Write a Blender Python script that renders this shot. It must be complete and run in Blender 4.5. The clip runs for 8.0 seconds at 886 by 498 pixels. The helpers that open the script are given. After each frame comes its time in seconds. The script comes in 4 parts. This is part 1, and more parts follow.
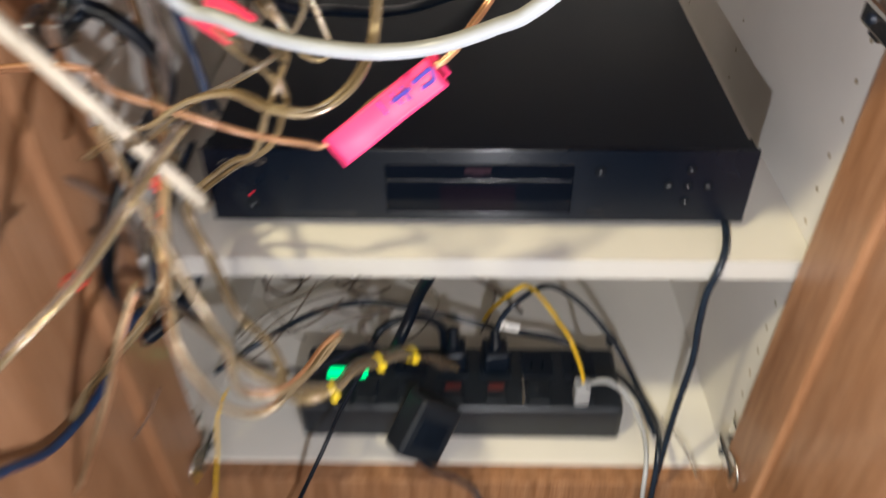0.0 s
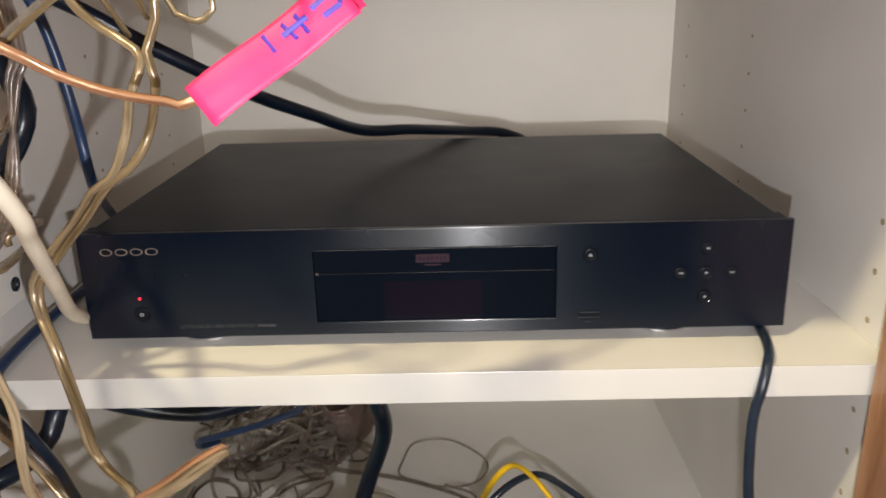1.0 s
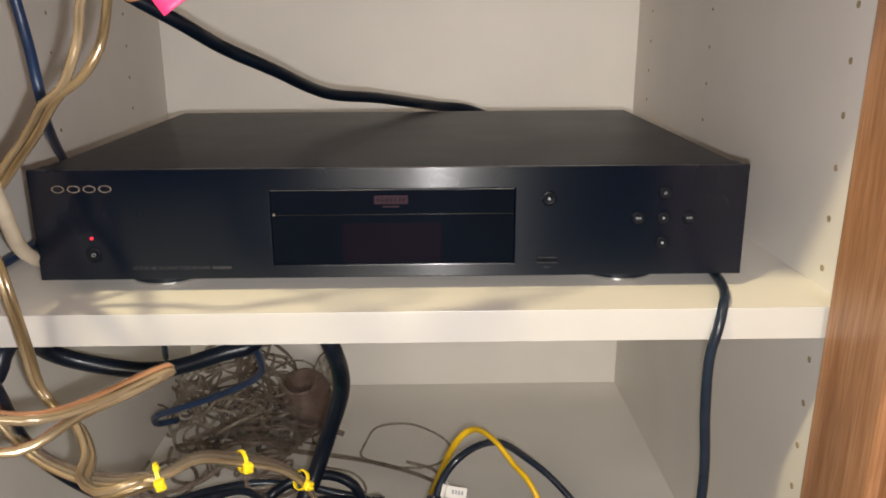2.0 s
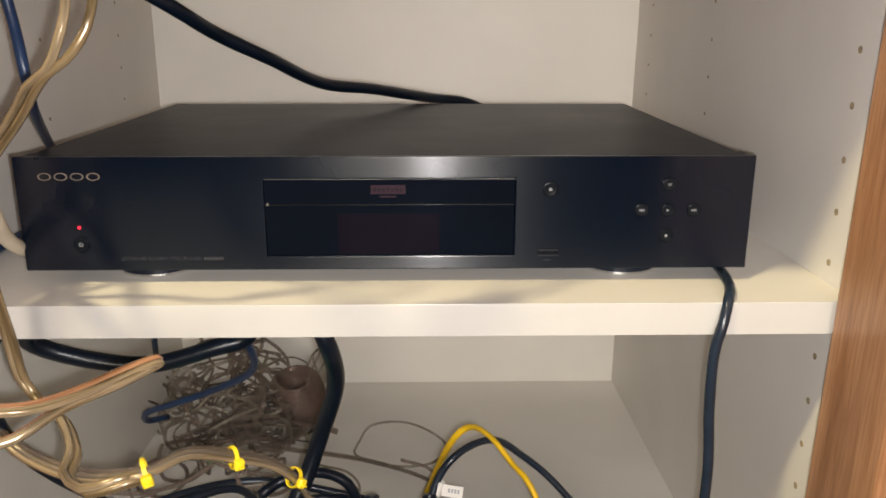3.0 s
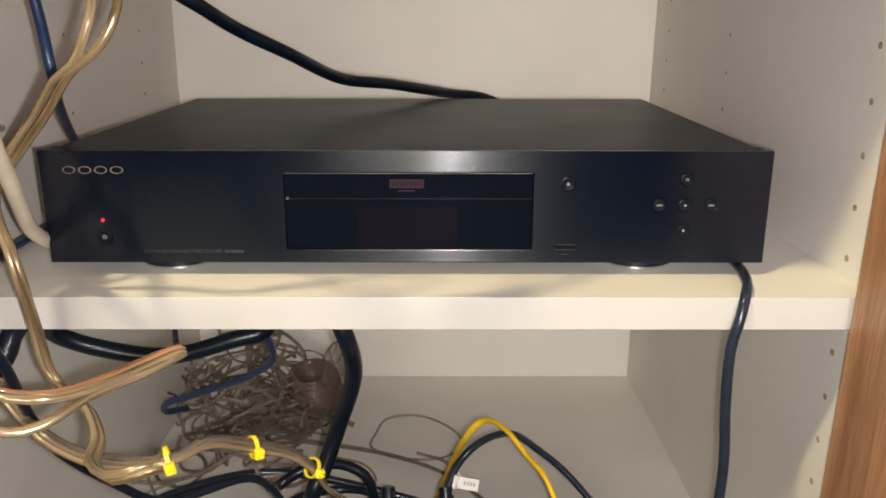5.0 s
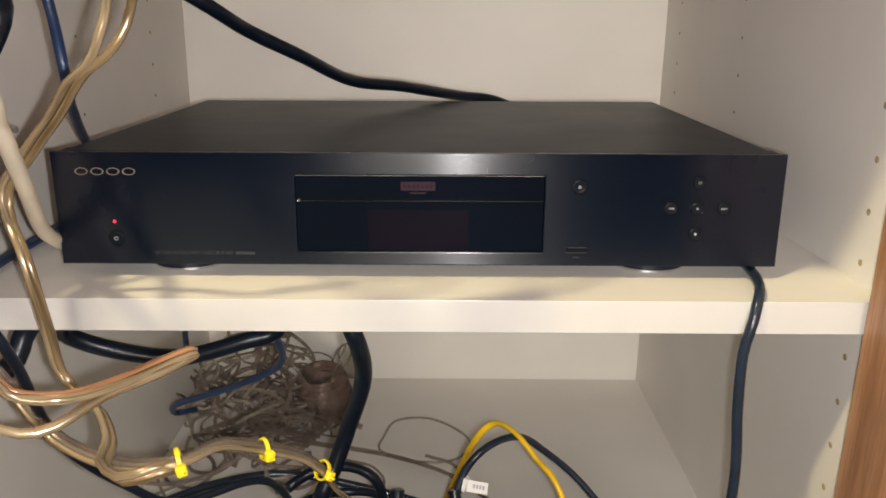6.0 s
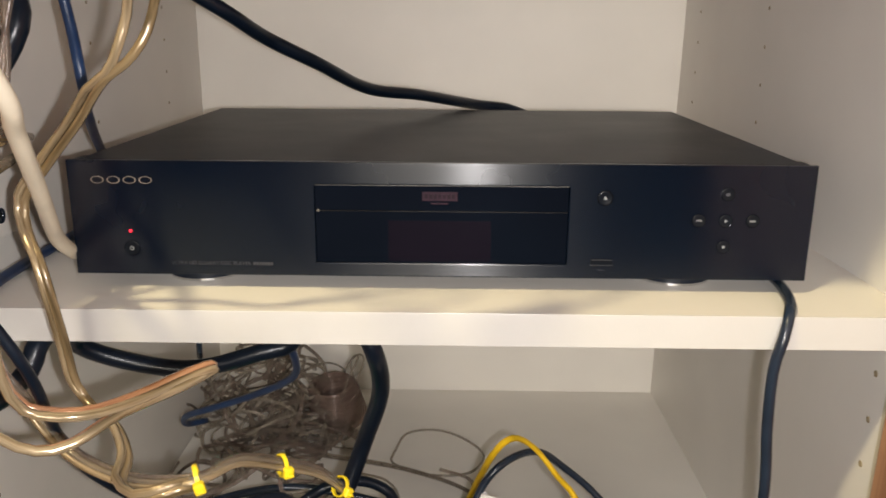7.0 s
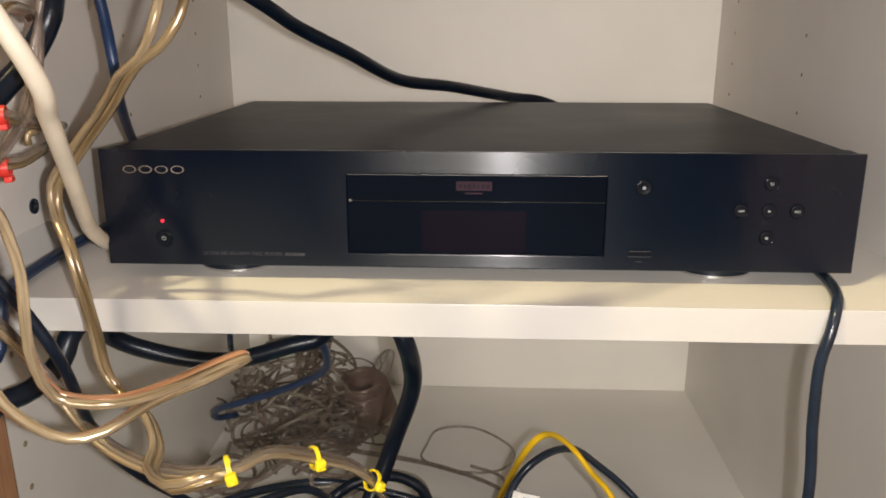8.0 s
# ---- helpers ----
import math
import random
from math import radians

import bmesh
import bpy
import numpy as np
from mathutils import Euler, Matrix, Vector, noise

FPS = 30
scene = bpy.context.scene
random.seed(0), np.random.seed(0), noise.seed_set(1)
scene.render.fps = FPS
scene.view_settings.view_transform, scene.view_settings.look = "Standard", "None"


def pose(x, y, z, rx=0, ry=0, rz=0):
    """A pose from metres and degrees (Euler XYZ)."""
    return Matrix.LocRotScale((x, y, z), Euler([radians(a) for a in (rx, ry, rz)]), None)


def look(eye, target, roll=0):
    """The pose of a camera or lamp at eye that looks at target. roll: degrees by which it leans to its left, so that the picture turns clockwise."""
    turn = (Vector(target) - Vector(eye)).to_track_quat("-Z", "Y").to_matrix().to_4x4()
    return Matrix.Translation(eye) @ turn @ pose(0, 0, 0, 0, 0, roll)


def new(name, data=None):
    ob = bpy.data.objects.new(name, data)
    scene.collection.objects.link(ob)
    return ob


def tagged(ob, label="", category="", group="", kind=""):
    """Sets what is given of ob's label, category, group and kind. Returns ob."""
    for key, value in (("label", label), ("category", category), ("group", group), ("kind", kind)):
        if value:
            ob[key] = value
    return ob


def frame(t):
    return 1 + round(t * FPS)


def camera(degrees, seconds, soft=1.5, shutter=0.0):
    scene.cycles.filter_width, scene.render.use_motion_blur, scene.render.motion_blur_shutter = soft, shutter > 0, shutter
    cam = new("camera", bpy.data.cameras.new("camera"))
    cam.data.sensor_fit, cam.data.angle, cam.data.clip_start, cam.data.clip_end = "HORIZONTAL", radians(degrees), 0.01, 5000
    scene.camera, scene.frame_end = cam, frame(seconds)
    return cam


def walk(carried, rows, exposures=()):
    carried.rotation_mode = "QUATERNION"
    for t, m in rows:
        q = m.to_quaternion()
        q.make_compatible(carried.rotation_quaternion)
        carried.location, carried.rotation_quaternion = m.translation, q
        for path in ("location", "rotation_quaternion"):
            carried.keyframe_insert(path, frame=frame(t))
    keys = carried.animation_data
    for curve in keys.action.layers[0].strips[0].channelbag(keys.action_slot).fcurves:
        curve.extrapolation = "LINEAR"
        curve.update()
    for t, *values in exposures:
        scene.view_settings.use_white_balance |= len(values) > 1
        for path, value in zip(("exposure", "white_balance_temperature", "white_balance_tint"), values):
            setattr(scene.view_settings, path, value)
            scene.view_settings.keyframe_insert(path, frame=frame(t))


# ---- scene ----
cam = camera(57.3, 8.0, soft=1.7, shutter=0.6)
PATH = [
    (0, (-0.014, -0.525, 0.915), (-0.055, 1.012, -0.364), -0.6),
    (0.1, (-0.011, -0.484, 0.887), (-0.030, 1.093, -0.343), -0.4),
    (0.2, (-0.009, -0.459, 0.852), (-0.021, 1.182, -0.291), -0.7),
    (0.3, (-0.008, -0.439, 0.822), (-0.020, 1.251, -0.244), -0.9),
    (0.4, (-0.007, -0.430, 0.789), (-0.012, 1.316, -0.185), -1.2),
    (0.5, (-0.005, -0.429, 0.765), (-0.014, 1.362, -0.124), -1.4),
    (1, (0.016, -0.464, 0.711), (-0.023, 1.441, 0.103), -1.6),
    (1.5, (0.025, -0.48, 0.68), (0.027, 1.444, 0.132), -1.1),
    (3, (0.022, -0.465, 0.653), (0.064, 1.459, 0.107), 0.1),
    (3.5, (0.024, -0.469, 0.655), (0.066, 1.455, 0.109), 0.3),
    (4, (0.023, -0.465, 0.653), (0.06, 1.457, 0.101), 0.3),
    (4.5, (0.021, -0.465, 0.65), (0.047, 1.458, 0.103), 0.2),
    (5, (0.02, -0.469, 0.653), (0.026, 1.452, 0.097), 0.1),
    (6.5, (0.014, -0.466, 0.653), (-0.001, 1.459, 0.111), 0.3),
    (7, (0.008, -0.458, 0.652), (-0.017, 1.47, 0.121), 0.4),
    (7.5, (0.003, -0.452, 0.646), (-0.053, 1.476, 0.117), 0.3),
    (8, (0.004, -0.451, 0.645), (-0.088, 1.474, 0.112), 0.0),
]
walk(cam, [(t, look(eye, target, roll)) for t, eye, target, roll in PATH],
     exposures=[(0, -0.05, 6000, 10), (0.5, 0.22, 6150, 10), (1, 0.05, 6150, 10), (1.5, 0.05, 6350, 10), (3, 0.10, 6450, 10), (8, 0.12, 6450, 10)])


# ---- light ----
scene.view_settings.exposure = 0.0
world = bpy.data.worlds.new("room_air")
world.use_nodes = True
world.node_tree.nodes["Background"].inputs[0].default_value = (1.0, 0.85, 0.65, 1)
world.node_tree.nodes["Background"].inputs[1].default_value = 0.02
scene.world = world


def lamp(name, kind, m, power, colour, size):
    data = bpy.data.lights.new(name, kind)
    data.energy, data.color = power, colour
    if kind == "AREA":
        data.shape, data.size = "DISK", size
    else:
        data.shadow_soft_size = size
    ob = new(name, data)
    ob.matrix_world = m
    return ob


# the white torch of the filming phone beside its lens, the warm ceiling lamp over the cabinet, and an added fill light
# across the room, where no lamp is known
lamp("room_fill_light", "POINT", pose(-0.02, -2.9, 1.05), 138.0, (1.0, 0.90, 0.76), 0.40)
lamp("torch_light", "POINT", pose(0.031, -0.466, 0.645), 7.3, (1.0, 0.955, 0.945), 0.004)
lamp("ceiling_light", "AREA", pose(-0.80, -0.90, 2.36), 41.0, (1.0, 0.835, 0.47), 0.16)


# ---- materials ----
def material(name, colour, rough=0.5, metal=0.0, noise_scale=40.0, vary=0.12, bump=0.1, bump_scale=300.0, stretch=(1, 1, 1),
             coat=0.0, second=None, spec=0.5, detail=4.0, bump_dist=0.001):
    """A surface with colour variation at one scale, relief and gloss variation at another."""
    m = bpy.data.materials.new(name)
    m.use_nodes = True
    nt = m.node_tree
    n, l = nt.nodes, nt.links
    b = n["Principled BSDF"]
    b.inputs["Metallic"].default_value = metal
    b.inputs["Coat Weight"].default_value = coat
    b.inputs["Coat Roughness"].default_value = 0.12
    b.inputs["Specular IOR Level"].default_value = spec
    co = n.new("ShaderNodeTexCoord")
    mp = n.new("ShaderNodeMapping")
    mp.inputs["Scale"].default_value = stretch
    l.new(co.outputs["Object"], mp.inputs["Vector"])
    big = n.new("ShaderNodeTexNoise")
    big.inputs["Scale"].default_value, big.inputs["Detail"].default_value = noise_scale, detail
    fine = n.new("ShaderNodeTexNoise")
    fine.inputs["Scale"].default_value, fine.inputs["Detail"].default_value = bump_scale, 3.0
    for t in (big, fine):
        l.new(mp.outputs["Vector"], t.inputs["Vector"])
    ramp = n.new("ShaderNodeValToRGB")
    dark = tuple(c * (1 - vary) for c in colour)
    light = second or tuple(min(1, c * (1 + vary)) for c in colour)
    ramp.color_ramp.elements[0].color, ramp.color_ramp.elements[1].color = (*dark, 1), (*light, 1)
    ramp.color_ramp.elements[0].position, ramp.color_ramp.elements[1].position = 0.32, 0.68
    l.new(big.outputs["Fac"], ramp.inputs["Fac"])
    l.new(ramp.outputs["Color"], b.inputs["Base Color"])
    mr = n.new("ShaderNodeMapRange")
    mr.inputs["To Min"].default_value, mr.inputs["To Max"].default_value = rough * 0.85, min(1, rough * 1.15)
    l.new(big.outputs["Fac"], mr.inputs["Value"])
    l.new(mr.outputs["Result"], b.inputs["Roughness"])
    if bump:
        bp = n.new("ShaderNodeBump")
        bp.inputs["Strength"].default_value, bp.inputs["Distance"].default_value = bump, bump_dist
        l.new(fine.outputs["Fac"], bp.inputs["Height"])
        l.new(bp.outputs["Normal"], b.inputs["Normal"])
    return m


def glow(name, colour, strength):
    m = bpy.data.materials.new(name)
    m.use_nodes = True
    b = m.node_tree.nodes["Principled BSDF"]
    b.inputs["Base Color"].default_value = (*[c * 0.3 for c in colour], 1)
    b.inputs["Emission Color"].default_value = (*colour, 1)
    b.inputs["Emission Strength"].default_value = strength
    return m


def brushed(name, colour, rough, aniso):
    """Black anodised finish with horizontal brush lines."""
    m = material(name, colour, rough, 0.0, noise_scale=6.0, vary=0.15, bump=0.0, spec=0.42)
    nt = m.node_tree
    n, l = nt.nodes, nt.links
    b = n["Principled BSDF"]
    b.inputs["Anisotropic"].default_value = aniso
    tan = n.new("ShaderNodeTangent")
    tan.direction_type, tan.uv_map = "UV_MAP", "brush"
    l.new(tan.outputs["Tangent"], b.inputs["Tangent"])
    co = n.new("ShaderNodeTexCoord")
    mp = n.new("ShaderNodeMapping")
    mp.inputs["Scale"].default_value = (14, 1, 1300)
    tx = n.new("ShaderNodeTexNoise")
    tx.inputs["Scale"].default_value, tx.inputs["Detail"].default_value = 1.0, 2.0
    bp = n.new("ShaderNodeBump")
    bp.inputs["Strength"].default_value, bp.inputs["Distance"].default_value = 0.2, 0.0003
    l.new(co.outputs["Object"], mp.inputs["Vector"])
    l.new(mp.outputs["Vector"], tx.inputs["Vector"])
    l.new(tx.outputs["Fac"], bp.inputs["Height"])
    l.new(bp.outputs["Normal"], b.inputs["Normal"])
    return m


def strands(name, dark, light, metal, clear=0.0):
    """Stranded wire seen through clear insulation: streaks that run along and twist round the lead."""
    m = bpy.data.materials.new(name)
    m.use_nodes = True
    nt = m.node_tree
    n, l = nt.nodes, nt.links
    b = n["Principled BSDF"]
    b.inputs["Metallic"].default_value, b.inputs["Roughness"].default_value = metal, 0.25
    b.inputs["Coat Weight"].default_value, b.inputs["Coat Roughness"].default_value = 0.6, 0.16
    b.inputs["Transmission Weight"].default_value = clear
    b.inputs["IOR"].default_value = 1.15 if clear else 1.45
    b.inputs["Alpha"].default_value = 1 - 0.8 * clear
    uv = n.new("ShaderNodeUVMap")
    uv.uv_map = "run"
    mp = n.new("ShaderNodeMapping")
    mp.inputs["Scale"].default_value = (22, 5, 1)
    mp.inputs["Rotation"].default_value = (0, 0, 0.06)
    tx = n.new("ShaderNodeTexNoise")
    tx.inputs["Scale"].default_value, tx.inputs["Detail"].default_value, tx.inputs["Distortion"].default_value = 1.0, 3.0, 0.4
    ramp = n.new("ShaderNodeValToRGB")
    ramp.color_ramp.elements[0].color, ramp.color_ramp.elements[1].color = (*dark, 1), (*light, 1)
    ramp.color_ramp.elements[0].position, ramp.color_ramp.elements[1].position = 0.33, 0.70
    bp = n.new("ShaderNodeBump")
    bp.inputs["Strength"].default_value, bp.inputs["Distance"].default_value = 0.5, 0.0006
    l.new(uv.outputs["UV"], mp.inputs["Vector"])
    l.new(mp.outputs["Vector"], tx.inputs["Vector"])
    l.new(tx.outputs["Fac"], ramp.inputs["Fac"])
    l.new(ramp.outputs["Color"], b.inputs["Base Color"])
    l.new(tx.outputs["Fac"], bp.inputs["Height"])
    l.new(bp.outputs["Normal"], b.inputs["Normal"])
    return m


def wood(name, dark, light, rough=0.38):
    """Stained oak, the grain along z."""
    m = material(name, dark, rough, noise_scale=14.0, second=light, vary=0.1, bump=0.25, bump_scale=60.0, stretch=(9, 9, 0.5), coat=0.25, detail=8.0, bump_dist=0.0006)
    n, l = m.node_tree.nodes, m.node_tree.links
    ramp = next(x for x in n if x.type == "VALTORGB")
    mid = ramp.color_ramp.elements.new(0.5)
    mid.color = (*[(a + b) / 2 for a, b in zip(dark, light)], 1)
    # broad flame figure under the fine grain
    wave = n.new("ShaderNodeTexWave")
    wave.inputs["Scale"].default_value, wave.inputs["Distortion"].default_value = 1.6, 7.0
    wave.inputs["Detail"].default_value = 3.0
    mix = n.new("ShaderNodeMix")
    mix.data_type, mix.blend_type = "RGBA", "MULTIPLY"
    mix.inputs["Factor"].default_value = 0.14
    mp = next(x for x in n if x.type == "MAPPING")
    b = n["Principled BSDF"]
    l.new(mp.outputs["Vector"], wave.inputs["Vector"])
    l.new(ramp.outputs["Color"], mix.inputs["A"])
    l.new(wave.outputs["Color"], mix.inputs["B"])
    # fine dark pores drawn out along the grain
    fine = n.new("ShaderNodeTexNoise")
    fine.inputs["Scale"].default_value, fine.inputs["Detail"].default_value = 62.0, 5.0
    pore = n.new("ShaderNodeValToRGB")
    pore.color_ramp.elements[0].position, pore.color_ramp.elements[1].position = 0.40, 0.56
    pore.color_ramp.elements[0].color = (0.55, 0.48, 0.42, 1)
    pores = n.new("ShaderNodeMix")
    pores.data_type, pores.blend_type = "RGBA", "MULTIPLY"
    pores.inputs["Factor"].default_value = 0.42
    l.new(mp.outputs["Vector"], fine.inputs["Vector"])
    l.new(fine.outputs["Fac"], pore.inputs["Fac"])
    l.new(mix.outputs["Result"], pores.inputs["A"])
    l.new(pore.outputs["Color"], pores.inputs["B"])
    l.new(pores.outputs["Result"], b.inputs["Base Color"])
    return m


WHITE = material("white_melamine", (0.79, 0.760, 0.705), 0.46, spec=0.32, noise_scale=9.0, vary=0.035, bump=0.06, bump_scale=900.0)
# darker than the board: the torch's strong light up close is offset in this colour
EDGE = material("white_edge_toned_down", (0.57, 0.555, 0.525), 0.32, noise_scale=25.0, vary=0.03, bump=0.05, bump_scale=500.0)
OAK = wood("oak_veneer", (0.32, 0.150, 0.068), (0.43, 0.230, 0.122))
OAK_DARK = wood("oak_stained", (0.17, 0.07, 0.03), (0.28, 0.12, 0.05))
WALLPAINT = material("wall_paint", (0.18, 0.17, 0.155), 0.8, noise_scale=5.0, vary=0.05, bump=0.2, bump_scale=120.0)
CARPET = material("carpet_pile", (0.045, 0.040, 0.036), 0.95, noise_scale=12.0, vary=0.25, bump=0.6, bump_scale=500.0, bump_dist=0.004)
FACE = brushed("black_brushed_aluminium", (0.0010, 0.0042, 0.0115), 0.268, 0.970)
COVER = material("black_powder_coat", (0.0060, 0.0120, 0.0230), 0.40, spec=0.22, noise_scale=18.0, vary=0.1, bump=0.25, bump_scale=2500.0, bump_dist=0.0002)
GLASS_BLACK = material("black_gloss_acrylic", (0.003, 0.005, 0.010), 0.06, noise_scale=8.0, vary=0.2, bump=0.0, spec=0.16)
DISPLAY = material("dark_display_filter", (0.0055, 0.0042, 0.009), 0.20, noise_scale=8.0, vary=0.2, bump=0.0, spec=0.16)
CHROME = material("bright_chrome", (0.75, 0.74, 0.72), 0.16, 1.0, noise_scale=60.0, vary=0.06, bump=0.0)
SILVER = material("silver_print", (0.40, 0.33, 0.25), 0.35, 0.6, noise_scale=200.0, vary=0.2, bump=0.0)
GREY_PRINT = material("grey_print", (0.050, 0.050, 0.054), 0.5, noise_scale=300.0, vary=0.25, bump=0.0, spec=0.2)
ICON = material("white_print", (0.36, 0.37, 0.39), 0.4, noise_scale=200.0, vary=0.08, bump=0.0)
BADGE = material("badge_print", (0.029, 0.014, 0.023), 0.6, noise_scale=200.0, vary=0.15, bump=0.0, spec=0.12)
BUTTON = material("black_button", (0.006, 0.008, 0.012), 0.24, 0.0, noise_scale=80.0, vary=0.12, bump=0.0, spec=0.18)
BADGE_DARK = material("badge_letters", (0.017, 0.009, 0.014), 0.6, noise_scale=200.0, vary=0.15, bump=0.0, spec=0.12)
RIM = material("polished_dark_rim", (0.035, 0.036, 0.04), 0.14, 1.0, noise_scale=60.0, vary=0.1, bump=0.0)
SILVER_EDGE = material("bright_metal_edge", (0.28, 0.27, 0.26), 0.25, 0.9, noise_scale=25.0, vary=0.4, bump=0.0)
TRIM = material("dark_metal_trim", (0.075, 0.075, 0.08), 0.22, 0.8, noise_scale=30.0, vary=0.35, bump=0.0)
HOLE = material("pin_hole_dark", (0.36, 0.29, 0.18), 0.8, noise_scale=200.0, vary=0.3, bump=0.0)
RED_LED = glow("red_led", (1.0, 0.02, 0.04), 2.2)
GREEN_LED = glow("green_led", (0.0, 1.0, 0.25), 1.6)
BLACK_RUBBER = material("black_rubber", (0.004, 0.008, 0.016), 0.30, spec=0.38, noise_scale=60.0, vary=0.2, bump=0.12, bump_scale=700.0)
NAVY = material("navy_jacket", (0.010, 0.030, 0.085), 0.34, noise_scale=60.0, vary=0.2, bump=0.12, bump_scale=700.0)
SLATE = material("slate_jacket", (0.013, 0.021, 0.036), 0.24, noise_scale=60.0, vary=0.2, bump=0.1, bump_scale=700.0)
CREAM = material("cream_jacket", (0.72, 0.64, 0.50), 0.42, noise_scale=45.0, vary=0.08, bump=0.15, bump_scale=400.0)
COLDWHITE = material("white_jacket", (0.36, 0.37, 0.39), 0.35, noise_scale=45.0, vary=0.06, bump=0.1, bump_scale=400.0)
YELLOW = material("yellow_jacket", (0.80, 0.50, 0.015), 0.36, noise_scale=60.0, vary=0.1, bump=0.1, bump_scale=500.0)
TIE_YELLOW = material("yellow_nylon", (0.88, 0.66, 0.02), 0.35, noise_scale=120.0, vary=0.08, bump=0.1, bump_scale=600.0)
COPPER = strands("copper_in_clear_pvc", (0.28, 0.125, 0.06), (0.64, 0.36, 0.20), 0.4)
TINNED = strands("tinned_in_clear_pvc", (0.140, 0.098, 0.050), (0.48, 0.375, 0.235), 0.36)
AGED = strands("aged_clear_pvc", (0.110, 0.076, 0.036), (0.345, 0.250, 0.135), 0.26)
BROWN = strands("brown_clear_pvc", (0.190, 0.145, 0.118), (0.35, 0.275, 0.230), 0.05, 0.50)
COIL_WIRE = strands("coil_clear_pvc", (0.24, 0.170, 0.140), (0.46, 0.335, 0.280), 0.12, 0.45)
PALE = strands("pale_clear_pvc", (0.26, 0.225, 0.18), (0.50, 0.45, 0.38), 0.1, 0.35)
DULL = strands("dusty_clear_pvc", (0.25, 0.210, 0.165), (0.45, 0.390, 0.320), 0.05, 0.50)
PINK = material("neon_pink_tape", (0.86, 0.040, 0.165), 0.5, noise_scale=30.0, vary=0.06, bump=0.2, bump_scale=160.0)
INK = material("blue_marker", (0.07, 0.04, 0.36), 0.5, noise_scale=120.0, vary=0.3, bump=0.0)
DIM_RED = material("dull_red_plastic", (0.10, 0.018, 0.016), 0.4, noise_scale=60.0, vary=0.15, bump=0.1)
RED_TAPE = material("red_tape", (0.80, 0.030, 0.085), 0.5, noise_scale=30.0, vary=0.06, bump=0.2, bump_scale=160.0)
RED = material("red_plastic", (0.62, 0.04, 0.03), 0.35, noise_scale=60.0, vary=0.15, bump=0.1)
LABEL = material("paper_label", (0.78, 0.76, 0.72), 0.6, noise_scale=60.0, vary=0.05, bump=0.1)
STRIP = material("black_abs_plastic", (0.009, 0.013, 0.020), 0.38, noise_scale=50.0, vary=0.2, bump=0.15, bump_scale=900.0)


# ---- building blocks ----
def finish(name, bm, mat, smooth=False):
    bmesh.ops.recalc_face_normals(bm, faces=bm.faces)
    me = bpy.data.meshes.new(name)
    bm.to_mesh(me)
    bm.free()
    for p in me.polygons:
        p.use_smooth = smooth
    if mat:
        me.materials.append(mat)
    return new(name, me)


def part(name, bm, mat, parent, label="", smooth=False):
    """One mesh under a thing or under a part, built in world coordinates; the parent stands unturned."""
    ob = finish(name, bm, mat, smooth)
    ob.parent = parent
    up = parent
    while up:
        ob.location -= up.location
        up = up.parent
    if label:
        ob["label"] = label
    return ob


def anchor(name, at, label, category, group="", kind=""):
    ob = new(name)
    ob.location = at
    ob.empty_display_size = 0.02
    return tagged(ob, label, category, group, kind)


def box(x0, x1, y0, y1, z0, z1, bevel=0.0, bm=None, seg=2):
    own = bm is None
    bm = bm or bmesh.new()
    r = bmesh.ops.create_cube(bm, size=1, matrix=Matrix.LocRotScale(((x0 + x1) / 2, (y0 + y1) / 2, (z0 + z1) / 2), None, (x1 - x0, y1 - y0, z1 - z0)))
    if bevel:
        es = list({e for v in r["verts"] for e in v.link_edges})
        bmesh.ops.bevel(bm, geom=es, offset=bevel, segments=seg, profile=0.5, affect="EDGES")
    return bm


def turned(bm, m):
    bmesh.ops.transform(bm, matrix=m, verts=bm.verts)
    return bm


def disc(at, axis, radius, height, seg=32, bevel=0.0, r2=None):
    """A short cylinder from at along axis."""
    bm = bmesh.new()
    turn = Vector(axis).to_track_quat("Z", "Y").to_matrix().to_4x4()
    bmesh.ops.create_cone(bm, cap_ends=True, segments=seg, radius1=radius, radius2=radius if r2 is None else r2, depth=height,
                          matrix=Matrix.Translation(Vector(at) + Vector(axis).normalized() * height / 2) @ turn)
    if bevel:
        es = [e for e in bm.edges if len(e.link_faces) == 2 and any(len(f.verts) > 4 for f in e.link_faces)]
        bmesh.ops.bevel(bm, geom=es, offset=bevel, segments=2, profile=0.5, affect="EDGES")
    return bm


def ring(at, axis, r_out, r_in, height, seg=40, sx=1.0):
    bm = bmesh.new()
    rows = []
    for r, h in ((r_out, 0), (r_out, height), (r_in, height), (r_in, 0)):
        rows.append([bm.verts.new((r * sx * math.cos(a), r * math.sin(a), h)) for a in (2 * math.pi * i / seg for i in range(seg))])
    for k in range(4):
        for i in range(seg):
            j = (i + 1) % seg
            bm.faces.new((rows[k][i], rows[k][j], rows[(k + 1) % 4][j], rows[(k + 1) % 4][i]))
    return turned(bm, Matrix.Translation(at) @ Vector(axis).to_track_quat("Z", "Y").to_matrix().to_4x4())


def spline(pts, step=0.006):
    """Catmull-Rom through the points, in even small steps."""
    p = [Vector(q) for q in pts]
    p = [2 * p[0] - p[1]] + p + [2 * p[-1] - p[-2]]
    out = []
    for i in range(1, len(p) - 2):
        a, b, c, d = p[i - 1:i + 3]
        n = max(2, int((c - b).length / step))
        for k in range(n):
            t = k / n
            out.append(0.5 * ((2 * b) + (c - a) * t + (2 * a - 5 * b + 4 * c - d) * t * t + (3 * b - a - 3 * c + d) * t ** 3))
    out.append(p[-2])
    return out


